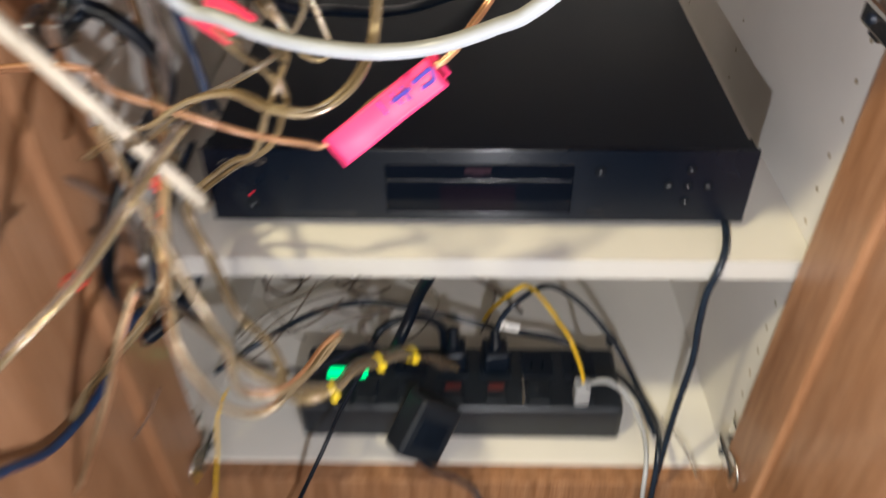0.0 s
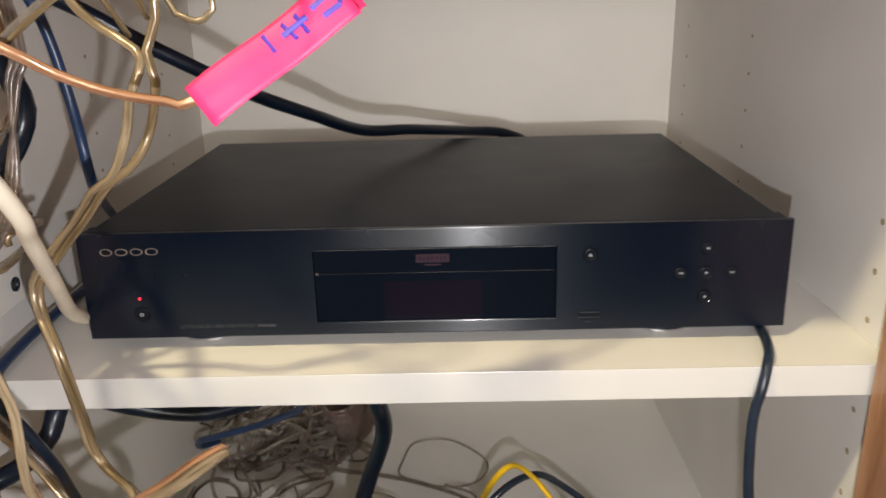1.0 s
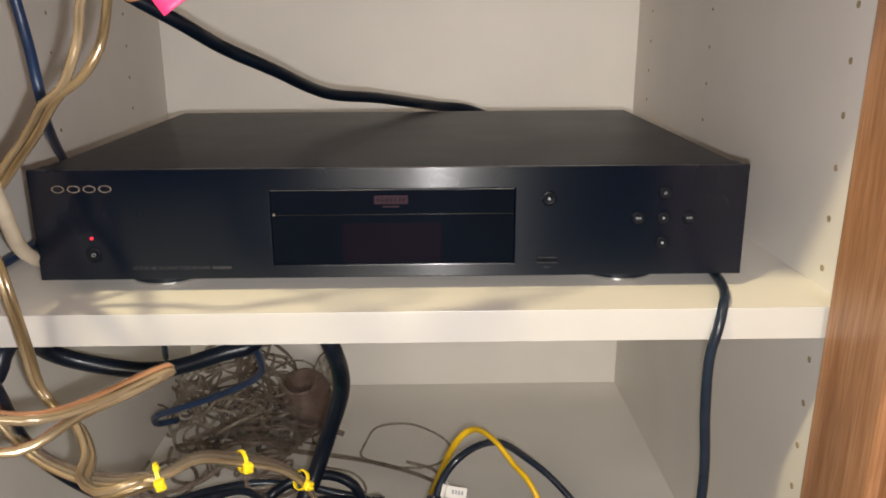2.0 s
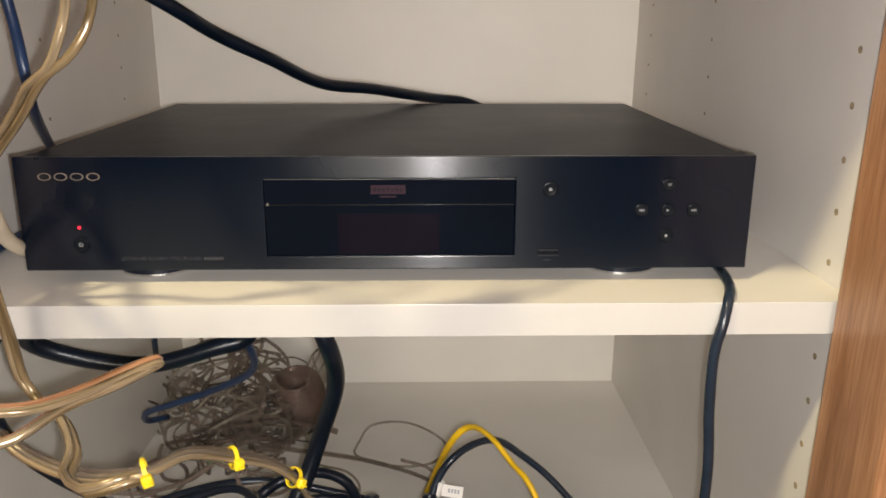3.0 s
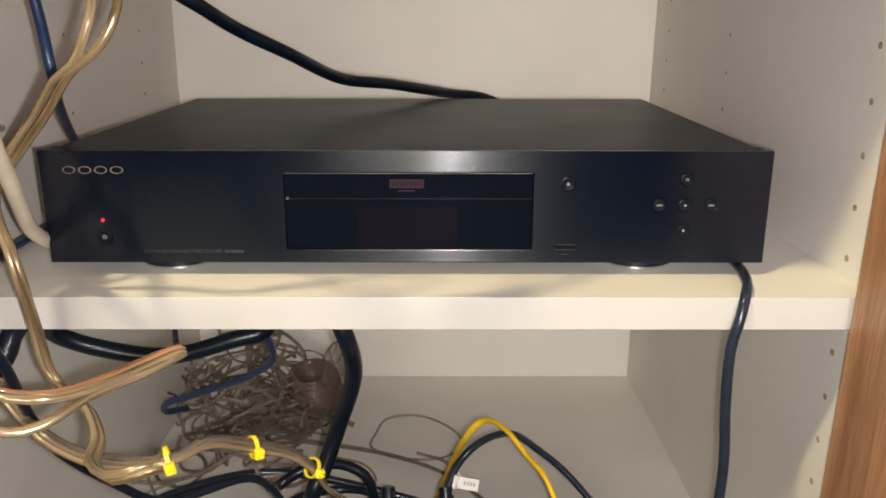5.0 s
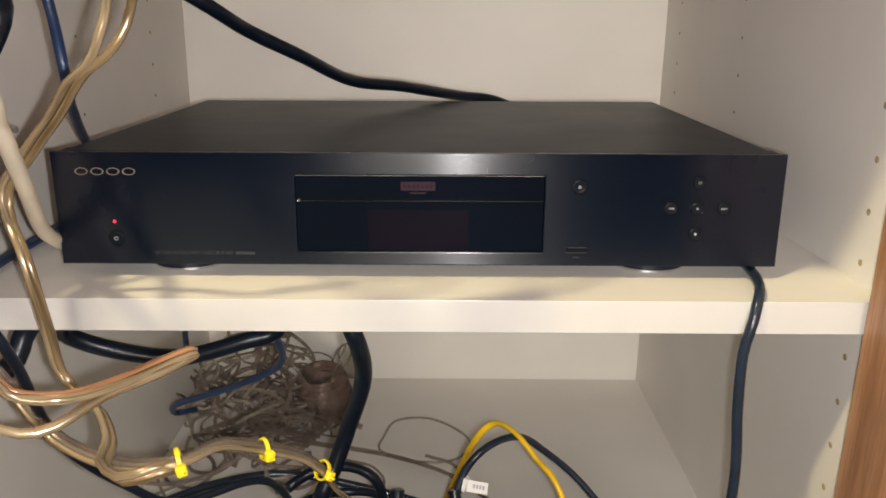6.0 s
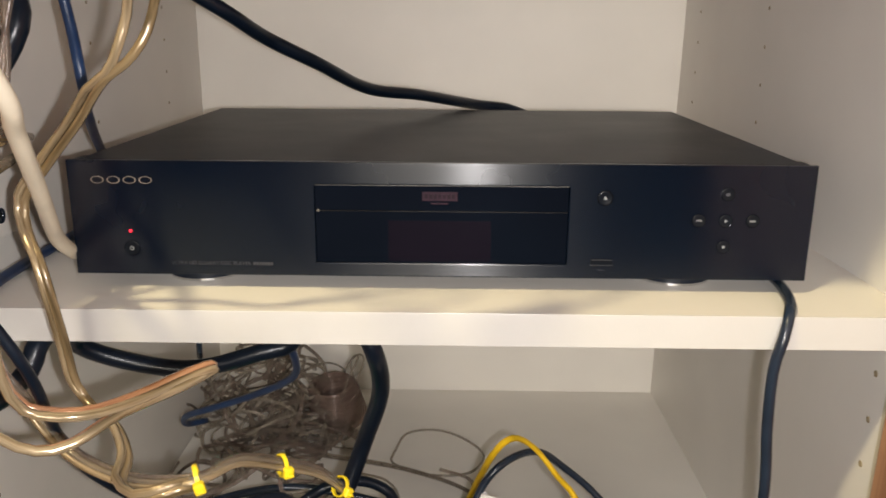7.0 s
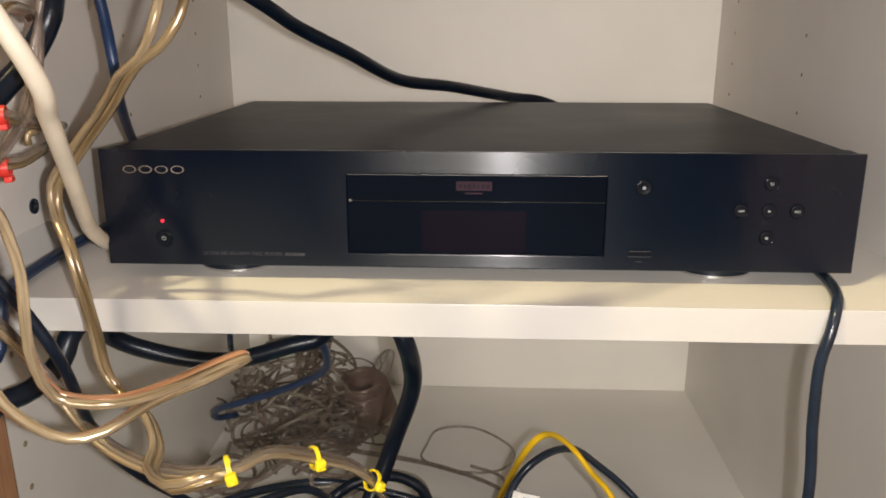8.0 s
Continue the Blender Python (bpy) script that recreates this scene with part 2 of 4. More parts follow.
def tube(line, radius, seg=10, offset=None, twist=0.0, bm=None, flat=1.0, wobble=0.0):
    """A tube along a line. offset: (side, up) shift of its axis across the line, turning by twist radians a metre."""
    bm = bm or bmesh.new()
    rows, runs, n_prev, run = [], [], None, 0.0
    uv = bm.loops.layers.uv.get("run") or bm.loops.layers.uv.new("run")
    for i, q in enumerate(line):
        d = (line[min(i + 1, len(line) - 1)] - line[max(i - 1, 0)]).normalized()
        if i:
            run += (q - line[i - 1]).length
        n = (n_prev - d * n_prev.dot(d)) if n_prev else d.cross(Vector((0.31, 0.82, 0.48)))
        n = n.normalized() if n.length > 1e-6 else d.orthogonal().normalized()
        n_prev = n
        s = d.cross(n)
        ang = twist * run
        n2, s2 = n * math.cos(ang) + s * math.sin(ang), s * math.cos(ang) - n * math.sin(ang)
        o = q + (n2 * offset[0] + s2 * offset[1] if offset else Vector())
        runs.append(run)
        r = radius * (1 + wobble * noise.noise(q * 60))
        rows.append([bm.verts.new(o + r * (n2 * math.cos(a) + s2 * math.sin(a) * flat)) for a in (2 * math.pi * k / seg for k in range(seg))])
    for i, (a, b) in enumerate(zip(rows, rows[1:])):
        for k in range(seg):
            f = bm.faces.new((a[k], a[(k + 1) % seg], b[(k + 1) % seg], b[k]))
            for lp, (s, v) in zip(f.loops, ((i, k), (i, k + 1), (i + 1, k + 1), (i + 1, k))):
                lp[uv].uv = (runs[s], v / seg)
    bm.faces.new(rows[0][::-1])
    bm.faces.new(rows[-1])
    return bm


def cable(name, pts, radius, mat, label, category="cable", group="", flat=1.0, seg=12, wobble=0.03):
    ob = finish(name, tube(spline(pts), radius, seg, flat=flat, wobble=wobble), mat, True)
    return tagged(ob, label, category, group)


def twin_lead(name, pts, radius, label, mats, twist=14.0, group="speaker leads", gap=1.72):
    """Speaker lead: two stranded conductors side by side in clear insulation."""
    line = spline(pts)
    ob = anchor(name, line[0], label, "speaker cable", group)
    for side, m in zip((-1, 1), mats):
        part("conductor", tube(line, radius, 10, (side * radius * gap / 2, 0), twist, wobble=0.06), m, ob, smooth=True)
    return ob


def split_lead(name, a, b, main, radius, label, mats):
    """A speaker lead whose two conductors part at one end: a and b are the loose runs, main the common one."""
    ob = anchor(name, main[0], label, "speaker cable", "speaker leads")
    for side, pts, m in zip((-1, 1), (a, b), mats):
        shift = Vector((0.0016, 0, -0.0013)) * side
        part("conductor", tube(spline(list(pts) + [Vector(p) + shift for p in main]), radius, 12, wobble=0.05), m, ob, smooth=True)
    return ob


def writing(name, text, at, size, mat, parent, label=""):
    """Printed letters as a thin mesh, upright on a face that looks along -y."""
    cu = bpy.data.curves.new("letters", "FONT")
    cu.body, cu.size, cu.align_x, cu.align_y, cu.extrude = text, size, "CENTER", "CENTER", 0.0001
    tmp = bpy.data.objects.new("letters", cu)
    scene.collection.objects.link(tmp)
    me = bpy.data.meshes.new_from_object(tmp.evaluated_get(bpy.context.evaluated_depsgraph_get()))
    bpy.data.objects.remove(tmp)
    me.transform(pose(*at, 90, 0, 0))
    me.materials.append(mat)
    ob = new(name, me)
    ob.parent = parent
    up = parent
    while up:
        ob.location -= up.location
        up = up.parent
    if label:
        ob["label"] = label
    return ob


# ---- the plan, in metres ----
SHELF, UNDER, BASE, TOP = 0.500, 0.481, 0.206, 0.800     # shelf top and underside, cabinet floor, underside of the cabinet top
FRONT, BACK, LEFT, RIGHT = -0.039, 0.488, -0.281, 0.266
LEAN = 0.011        # the right side leans in a little towards the floor

# ---- the room, closed round the camera ----
tagged(finish("floor", box(-2.6, 2.6, -5.4, 0.60, -0.06, 0.0), CARPET), "dark carpet floor of the room", "floor", kind="structure")
tagged(finish("ceiling", box(-2.6, 2.6, -5.4, 0.60, 2.42, 2.50), WALLPAINT), "plain painted ceiling", "ceiling", kind="structure")
for nm, b in (("wall_north", (-2.6, 2.6, 0.60, 0.72)), ("wall_south", (-2.6, 2.6, -5.52, -5.4)), ("wall_west", (-2.72, -2.6, -5.4, 0.60)), ("wall_east", (2.6, 2.72, -5.4, 0.60))):
    tagged(finish(nm, box(*b, 0.0, 2.42), WALLPAINT), "plain painted wall of the room", "wall", kind="structure")

# ---- the cabinet ----
cab = anchor("media_cabinet", (0, 0.2, 0.0), "white melamine media cabinet with oak front, full of cables", "cabinet")


def side_panel(x_front, x_back, out, rows, lean=0.0):
    """A side of the carcass, with blind shelf-pin holes on its inner face."""
    bm = box(0, 0.019, FRONT + 0.002, BACK + 0.02, 0.10, TOP, 0.0006)
    for v in bm.verts:
        f = (v.co.y - FRONT) / (BACK - FRONT)
        v.co.x = (x_front + (x_back - x_front) * f) + out * v.co.x + lean * (v.co.z - 0.60)
    ob = part("side_panel", bm, WHITE, cab)
    for y in rows:
        for k in range(17):
            z = 0.257 + 0.032 * k
            if z < 0.48:
                if y > 0.1 and k < 6:
                    continue
                z += 0.05 * (0.4905 - z)
            else:
                z -= 0.0017 + 0.027 * (z - 0.545)
            if abs(z - 0.4905) < 0.013:
                continue
            f = (y - FRONT) / (BACK - FRONT)
            x = x_front + (x_back - x_front) * f + lean * (z - 0.60)
            part("pin_hole", disc((x + out * 0.0012, y, z), (-out, 0, 0), 0.0021 if y < 0.1 else 0.0015, 0.0016, 12), HOLE, ob)
    return ob


side_panel(LEFT, -0.284, -1, (-0.004, 0.203, 0.375))
side_panel(RIGHT, 0.264, 1, (-0.002, 0.240, 0.430), LEAN)
part("back_panel", box(-0.286, 0.270, BACK, BACK + 0.012, 0.10, TOP), WHITE, cab)
part("base_panel", box(-0.282, 0.2655, -0.018, BACK - 0.0005, BASE - 0.019, BASE, 0.0006), WHITE, cab)
part("bottom_rail", box(-0.29, 0.284, -0.041, -0.0185, BASE - 0.10, BASE - 0.003, 0.0015), OAK, cab, "oak rail along the cabinet's bottom edge")
part("plinth", box(-0.29, 0.284, -0.022, 0.0, 0.0, BASE - 0.1005), OAK_DARK, cab)
part("top_panel", box(-0.32, 0.315, -0.125, BACK + 0.02, TOP + 0.0005, TOP + 0.03, 0.002), OAK, cab, "overhanging oak top")
shelf = anchor("shelf", (0, 0.2, UNDER), "white melamine shelf carrying the disc player", "shelf")
part("board", box(-0.2795, 0.2645, FRONT + 0.0012, BACK - 0.012, UNDER, SHELF), WHITE, shelf)
part("edge_band", box(-0.2795, 0.2645, FRONT, FRONT + 0.0012, UNDER - 0.0002, SHELF + 0.0002, 0.0004), EDGE, shelf, "white edge band along the shelf front, coloured darker to offset the torchlight")
plate = anchor("filler_plate", (LEFT, 0.02, 0.523), "white spacer block screwed to the cabinet side", "spacer block")
part("board", box(LEFT + 0.0006, LEFT + 0.0090, -0.041, 0.054, 0.523, 0.637, 0.001), WHITE, plate)
part("screw_hole", ring((LEFT + 0.0088, 0.026, 0.537), (1, 0, 0), 0.0048, 0.0030, 0.0012), SLATE, plate, "dark screw recess")
part("screw", disc((LEFT + 0.0086, 0.026, 0.537), (1, 0, 0), 0.0031, 0.0006, 20), CHROME, plate)


def door(x, out, swing, lean=0.0, name_group="cabinet doors"):
    """An oak frame-and-panel door standing open; out: the side to which it opens."""
    ob = anchor("cabinet_door", (x, FRONT - 0.004, 0.205), "open oak cabinet door with a framed panel", "cabinet door", name_group)
    shear = Matrix(((1, 0, lean, -0.60 * lean), (0, 1, 0, 0), (0, 0, 1, 0), (0, 0, 0, 1)))
    m = shear @ Matrix.Translation((x, FRONT - 0.004, 0)) @ pose(0, 0, 0, 0, 0, swing)
    z0, z1, w, th, st = 0.205, 0.795, 0.285, 0.020, 0.062

    def piece(nm, y0, y1, a, b, t0=0.0, t1=th, bev=0.0025):
        bm = box(min(out * t0, out * t1), max(out * t0, out * t1), -y1, -y0, a, b, bev)
        part(nm, turned(bm, m), OAK, ob)

    piece("door_stile", 0, st, z0, z1)
    piece("door_stile", w - st, w, z0, z1)
    piece("door_rail", st + 0.0004, w - st - 0.0004, z0, z0 + st)
    piece("door_rail", st + 0.0004, w - st - 0.0004, z1 - st, z1)
    piece("door_panel", st - 0.004, w - st + 0.004, z0 + st - 0.004, z1 - st + 0.004, 0.006, 0.013, 0.001)
    for z in (0.262, 0.702):
        h = anchor("hinge", (x, FRONT - 0.01, z), "nickel-plated concealed cup hinge", "hinge", "cabinet hinges")
        part("hinge_cup", turned(disc((-out * 0.0005, -0.022, z), (-out, 0, 0), 0.0175, 0.003, 28, 0.001), m), CHROME, h, smooth=False)
        part("hinge_arm", box(x - out * 0.013, x - out * 0.0006, FRONT - 0.032, FRONT + 0.012, z - 0.0085, z + 0.0085, 0.003), CHROME, h)
        part("hinge_plate", box(x - out * 0.005 + (0.004 if out > 0 else -0.010), x - out * 0.005 + (0.0105 if out > 0 else -0.0035), FRONT + 0.003, FRONT + 0.018, z - 0.021, z + 0.023, 0.0015), CHROME, h)
        part("screw", disc((x - out * 0.0128, FRONT - 0.004, z), (-out, 0, 0), 0.0038, 0.0018, 16), SLATE, h)
    return ob


door(0.2525, 1, 3.0, 0.024)
door(-0.268, -1, -8.0, -0.020)

# ---- the disc player ----
player = anchor("disc_player", (0, 0.15, SHELF), "black disc player with a brushed aluminium front", "disc player")
PZ0, PZ1 = 0.5085, 0.5766
DX0, DX1, DZ0, DZ1 = -0.0725, 0.0745, 0.5170, 0.5635


def face_mesh():
    """The front plate, a frame round the display opening, with brush direction in its UV map."""
    bm = bmesh.new()
    xs, zs = (-0.215, DX0, DX1, 0.215), (PZ0, DZ0, DZ1, PZ1)
    grid = [[bm.verts.new((x, 0.0, z)) for z in zs] for x in xs]
    for i in range(3):
        for k in range(3):
            if (i, k) != (1, 1):
                bm.faces.new((grid[i][k], grid[i + 1][k], grid[i + 1][k + 1], grid[i][k + 1]))
    r = bmesh.ops.extrude_face_region(bm, geom=bm.faces[:])
    for v in r["geom"]:
        if isinstance(v, bmesh.types.BMVert):
            v.co.y = 0.004
    bmesh.ops.recalc_face_normals(bm, faces=bm.faces)
    rim = [e for e in bm.edges if all(abs(v.co.y) < 1e-6 for v in e.verts) and len(e.link_faces) == 2 and e.calc_face_angle() > 1]
    bmesh.ops.bevel(bm, geom=rim, offset=0.0009, segments=2, profile=0.6, affect="EDGES")
    uv = bm.loops.layers.uv.new("brush")
    for f in bm.faces:
        for lp in f.loops:
            lp[uv].uv = (lp.vert.co.z * 2, lp.vert.co.x * 2)
    return bm


face = part("front_plate", face_mesh(), FACE, player, "black brushed aluminium front plate")
cover = box(-0.2095, 0.2095, 0.0044, 0.303, 0.511, 0.5767, 0.0009)
part("cover", cover, COVER, player, "matt black sheet-metal cover")
part("cover_lip", box(-0.2125, 0.2125, 0.0042, 0.0180, 0.5125, 0.5765, 0.0005), COVER, player)
part("tray_front", box(DX0 + 0.0002, DX1 - 0.0002, 0.0007, 0.0038, 0.5484, DZ1 - 0.0004, 0.0002), GLASS_BLACK, player, "glossy black disc tray front")
part("tray_trim", box(DX0 + 0.0006, DX1 - 0.0006, 0.0005, 0.0038, 0.5479, 0.5482, 0.0001), TRIM, player)
part("window_trim", box(DX0 + 0.0004, DX1 - 0.0004, 0.0004, 0.0012, DZ1 - 0.0004, DZ1 - 0.0001), SILVER_EDGE, player)
part("display_window", box(DX0 + 0.0002, DX1 - 0.0002, 0.0008, 0.0038, DZ0 + 0.0002, 0.5478, 0.0002), GLASS_BLACK, player, "unlit black display window")
part("display", box(-0.030, 0.030, 0.00076, 0.0009, 0.5180, 0.5425), DISPLAY, player, "dark reddish display filter")
part("finger_notch", disc((DX0 + 0.002, 0.0004, 0.5484), (0, -1, 0), 0.0009, 0.0006, 20), CHROME, player)
badge = part("badge", box(-0.0102, 0.0102, 0.0005, 0.0009, 0.5544, 0.5597), BADGE, player, "small printed format badge")
for k in range(7):
    part("badge_bar", box(-0.0086 + 0.0026 * k, -0.0070 + 0.0026 * k, 0.0003, 0.0008, 0.5558, 0.5583), BADGE_DARK, badge)
part("badge_line", box(-0.0050, 0.0048, 0.0004, 0.0008, 0.5524, 0.5533), BADGE, player)


def logo():
    """The maker's mark as four plain stretched rings."""
    bm = bmesh.new()
    for k in range(4):
        piece = ring((-0.1975 + 0.0093 * k, 0.0, 0.5652), (0, -1, 0), 0.0022, 0.0018, 0.0003, 28, 1.75)
        me = bpy.data.meshes.new("ring")
        piece.to_mesh(me)
        piece.free()
        bm.from_mesh(me)
        bpy.data.meshes.remove(me)
    return bm


part("maker_mark", logo(), SILVER, player, "row of four silver ring shapes")
part("power_led", disc((-0.181, 0.0002, 0.535), (0, -1, 0), 0.0009, 0.0007, 16), RED_LED, player, "lit red standby light")


def push_button(x, z, r, icon):
    dish = bmesh.new()
    prof = ((1.0, 0.0003), (1.0, -0.0008), (0.95, -0.0010), (0.80, -0.00092), (0.60, -0.00082), (0.38, -0.00075), (0.12, -0.00072))
    rows = [[dish.verts.new((x + r * q * math.cos(2 * math.pi * i / 32), d, z + r * q * math.sin(2 * math.pi * i / 32))) for i in range(32)] for q, d in prof]
    for u, v in zip(rows, rows[1:]):
        for i in range(32):
            dish.faces.new((u[i], u[(i + 1) % 32], v[(i + 1) % 32], v[i]))
    dish.faces.new(rows[-1])
    b = part("push_button", dish, BUTTON, player, smooth=True)
    lip = bmesh.new()
    rows = [[lip.verts.new((x + q * math.cos(2 * math.pi * i / 48), d, z + q * math.sin(2 * math.pi * i / 48))) for i in range(48)]
            for q, d in ((r + 0.00045, 0.0004), (r + 0.00045, -0.0003), (r + 0.00040, -0.00033), (r + 0.0002, -0.00024), (r + 0.0001, 0.0004))]
    for u, v in zip(rows, rows[1:]):
        for i in range(48):
            lip.faces.new((u[i], u[(i + 1) % 48], v[(i + 1) % 48], v[i]))
    bmesh.ops.recalc_face_normals(lip, faces=lip.faces)
    part("button_rim", lip, RIM, b, "polished dark chamfer round the button")
    bm = bmesh.new()
    y = -0.00098
    s = 0.00095

    def bar(a0, a1, b0, b1):
        box(x + a0 * s, x + a1 * s, y, y + 0.0005, z + b0 * s, z + b1 * s, bm=bm)

    def wedge(a0, a1, up=False):
        p = [(a0, -0.8), (a0, 0.8), (a1, 0)] if not up else [(-1, a0), (1, a0), (0, a1)]
        f = [bm.verts.new((x + u * s, y, z + w * s)) for u, w in p]
        g = [bm.verts.new((v.co.x, y + 0.0005, v.co.z)) for v in f]
        bm.faces.new(f)
        bm.faces.new(g[::-1])
        for i in range(3):
            bm.faces.new((f[i], f[(i + 1) % 3], g[(i + 1) % 3], g[i]))

    if icon == "pause":
        bar(-0.80, -0.42, -0.9, 0.9), bar(0.42, 0.80, -0.9, 0.9)
    elif icon == "stop":
        bar(-0.7, 0.7, -0.7, 0.7)
    elif icon == "play":
        wedge(-0.7, 1.0)
    elif icon == "next":
        wedge(-1.6, -0.5), wedge(-0.2, 0.9), bar(1.2, 1.5, -0.8, 0.8)
    elif icon == "prev":
        wedge(1.6, 0.5), wedge(0.2, -0.9), bar(-1.5, -1.2, -0.8, 0.8)
    elif icon == "eject":
        wedge(-0.1, 1.2, True), bar(-1, 1, -0.8, -0.35)
    elif icon == "power":
        bar(-0.16, 0.16, 0.3, 1.35)
        for k in range(17):
            a = math.radians(125 + 18 * k)
            u, w = 1.1 * math.cos(a), 1.1 * math.sin(a)
            bar(u - 0.16, u + 0.16, w - 0.16, w + 0.16)
    part("icon", bm, ICON, b, "white printed symbol")


for bx, bz, br, ic in ((0.165, 0.5600, 0.0037, "pause"), (0.165, 0.5290, 0.0037, "stop"), (0.165, 0.5445, 0.0037, "play"), (0.1495, 0.5445, 0.0037, "prev"),
                       (0.1805, 0.5445, 0.0037, "next"), (0.095, 0.5572, 0.0042, "eject"), (-0.1808, 0.5247, 0.0044, "power")):
    push_button(bx, bz, br, ic)
usb = part("usb_socket", box(0.0885, 0.1015, -0.0002, 0.0002, 0.5170, 0.5208, 0.00005), BUTTON, player, "usb socket in the front plate")
part("socket_frame", box(0.0885, 0.1015, -0.0007, -0.0003, 0.5169, 0.5172), GREY_PRINT, usb)
part("socket_tongue", box(0.0890, 0.1010, -0.0006, -0.0003, 0.5200, 0.5204), GREY_PRINT, usb)
part("socket_icon", box(0.0930, 0.0966, -0.0004, 0.0, 0.5139, 0.5142), GREY_PRINT, player)
writing("printed_line", "ULTRA HD BLU-RAY DISC PLAYER", (-0.1348, -0.0003, 0.5158), 0.0031, GREY_PRINT, player, "small grey printed words")
for k in range(7):
    part("printed_bar", box(-0.1097 + 0.0017 * k, -0.1086 + 0.0017 * k, -0.0004, 0.0, 0.5149, 0.5167), GREY_PRINT, player)
for fx in (-0.148, 0.146):
    for fy in (0.035, 0.262):
        foot = part("foot", disc((fx, fy, SHELF + 0.0006), (0, 0, 1), 0.0225, 0.0104, 40, 0.001), BLACK_RUBBER, player, "round black foot with a chrome ring")
        part("chrome_ring", ring((fx, fy, SHELF + 0.0008), (0, 0, 1), 0.0231, 0.0222, 0.0013, 56), CHROME, foot)
for side in (-1, 1):
    for fy in (0.06, 0.26):
        part("cover_screw", disc((0.2092 * side, fy, 0.56), (side, 0, 0), 0.0028, 0.0011, 14), COVER, player)

# ---- cables in the upper space ----
cable("coaxial_cable", [(-0.217, -0.225, 0.809), (-0.218, -0.190, 0.762), (-0.217, -0.168, 0.734), (-0.176, -0.134, 0.634), (-0.185, -0.103, 0.605), (-0.199, -0.063, 0.571), (-0.214, -0.022, 0.537), (-0.220, 0.006, 0.521), (-0.238, 0.050, 0.507)],
      0.0044, CREAM, "thick cream-coloured cable running down behind the player")
cable("power_cable", [(-0.262, -0.030, 0.745), (-0.209, 0.020, 0.711), (-0.174, 0.040, 0.686), (-0.136, 0.066, 0.660), (-0.119, 0.105, 0.643), (-0.091, 0.142, 0.625), (-0.061, 0.202, 0.603), (-0.022, 0.254, 0.594), (0.028, 0.322, 0.580), (0.064, 0.345, 0.573), (0.092, 0.356, 0.556), (0.100, 0.360, 0.520)],
      0.0048, BLACK_RUBBER, "thick black cable sagging across the back of the cabinet")
cable("network_cable", [(-0.225, -0.030, 0.750), (-0.212, -0.005, 0.706), (-0.204, 0.000, 0.658), (-0.198, -0.004, 0.619), (-0.212, 0.030, 0.598), (-0.240, 0.105, 0.568), (-0.248, 0.150, 0.535), (-0.251, 0.170, 0.509)],
      0.0031, NAVY, "dark blue round cable dropping behind the player")
split_lead("speaker_cable", [(-0.190, -0.070, 0.780), (-0.160, -0.085, 0.719), (-0.148, -0.088, 0.703), (-0.132, -0.092, 0.693), (-0.123, -0.098, 0.685), (-0.130, -0.100, 0.668), (-0.135, -0.093, 0.656), (-0.140, -0.094, 0.642), (-0.147, -0.092, 0.631)],
           [(-0.120, -0.100, 0.780), (-0.125, -0.100, 0.736), (-0.115, -0.100, 0.725), (-0.114, -0.098, 0.703), (-0.120, -0.098, 0.689), (-0.117, -0.100, 0.676), (-0.125, -0.090, 0.656), (-0.130, -0.092, 0.644), (-0.138, -0.092, 0.635), (-0.147, -0.091, 0.629)],
           [(-0.158, -0.085, 0.622), (-0.172, -0.074, 0.608), (-0.198, -0.062, 0.582), (-0.210, -0.060, 0.567), (-0.208, -0.064, 0.551), (-0.199, -0.073, 0.538), (-0.194, -0.075, 0.516), (-0.193, -0.070, 0.492), (-0.192, -0.066, 0.469), (-0.181, -0.070, 0.456), (-0.164, -0.085, 0.454), (-0.149, -0.110, 0.451), (-0.144, -0.130, 0.450), (-0.132, -0.140, 0.448), (-0.117, -0.140, 0.452), (-0.107, -0.132, 0.451)],
           0.0022, "aged clear speaker cable with parted ends, hanging over the shelf edge", (TINNED, AGED))
twin_lead("speaker_cable", [(-0.300, -0.160, 0.720), (-0.209, -0.165, 0.731), (-0.192, -0.158, 0.713), (-0.154, -0.154, 0.695), (-0.138, -0.147, 0.684), (-0.119, -0.143, 0.676), (-0.098, -0.142, 0.672), (-0.087, -0.142, 0.672), (-0.060, -0.130, 0.694), (-0.023, -0.125, 0.714), (-0.010, -0.115, 0.727), (0.005, -0.100, 0.744), (0.030, -0.090, 0.797)],
          0.0017, "bright copper speaker cable with a pink flag", (COPPER, COPPER), twist=3.0)
twin_lead("speaker_cable", [(-0.251, -0.100, 0.633), (-0.207, -0.130, 0.672), (-0.174, -0.165, 0.697), (-0.153, -0.165, 0.711), (-0.127, -0.170, 0.719), (-0.105, -0.185, 0.719), (-0.086, -0.185, 0.717), (-0.069, -0.177, 0.724), (-0.059, -0.155, 0.734), (-0.056, -0.140, 0.749), (-0.050, -0.120, 0.797)],
          0.0016, "clear speaker cable looping in front of the shelf", (AGED, TINNED), twist=8.0)
twin_lead("speaker_cable", [(-0.199, -0.130, 0.663), (-0.163, -0.140, 0.694), (-0.125, -0.150, 0.718), (-0.107, -0.140, 0.727), (-0.094, -0.130, 0.745), (-0.096, -0.120, 0.757)],
          0.0014, "dull clear speaker cable rising out of the bundle", (AGED, DULL), twist=8.0)
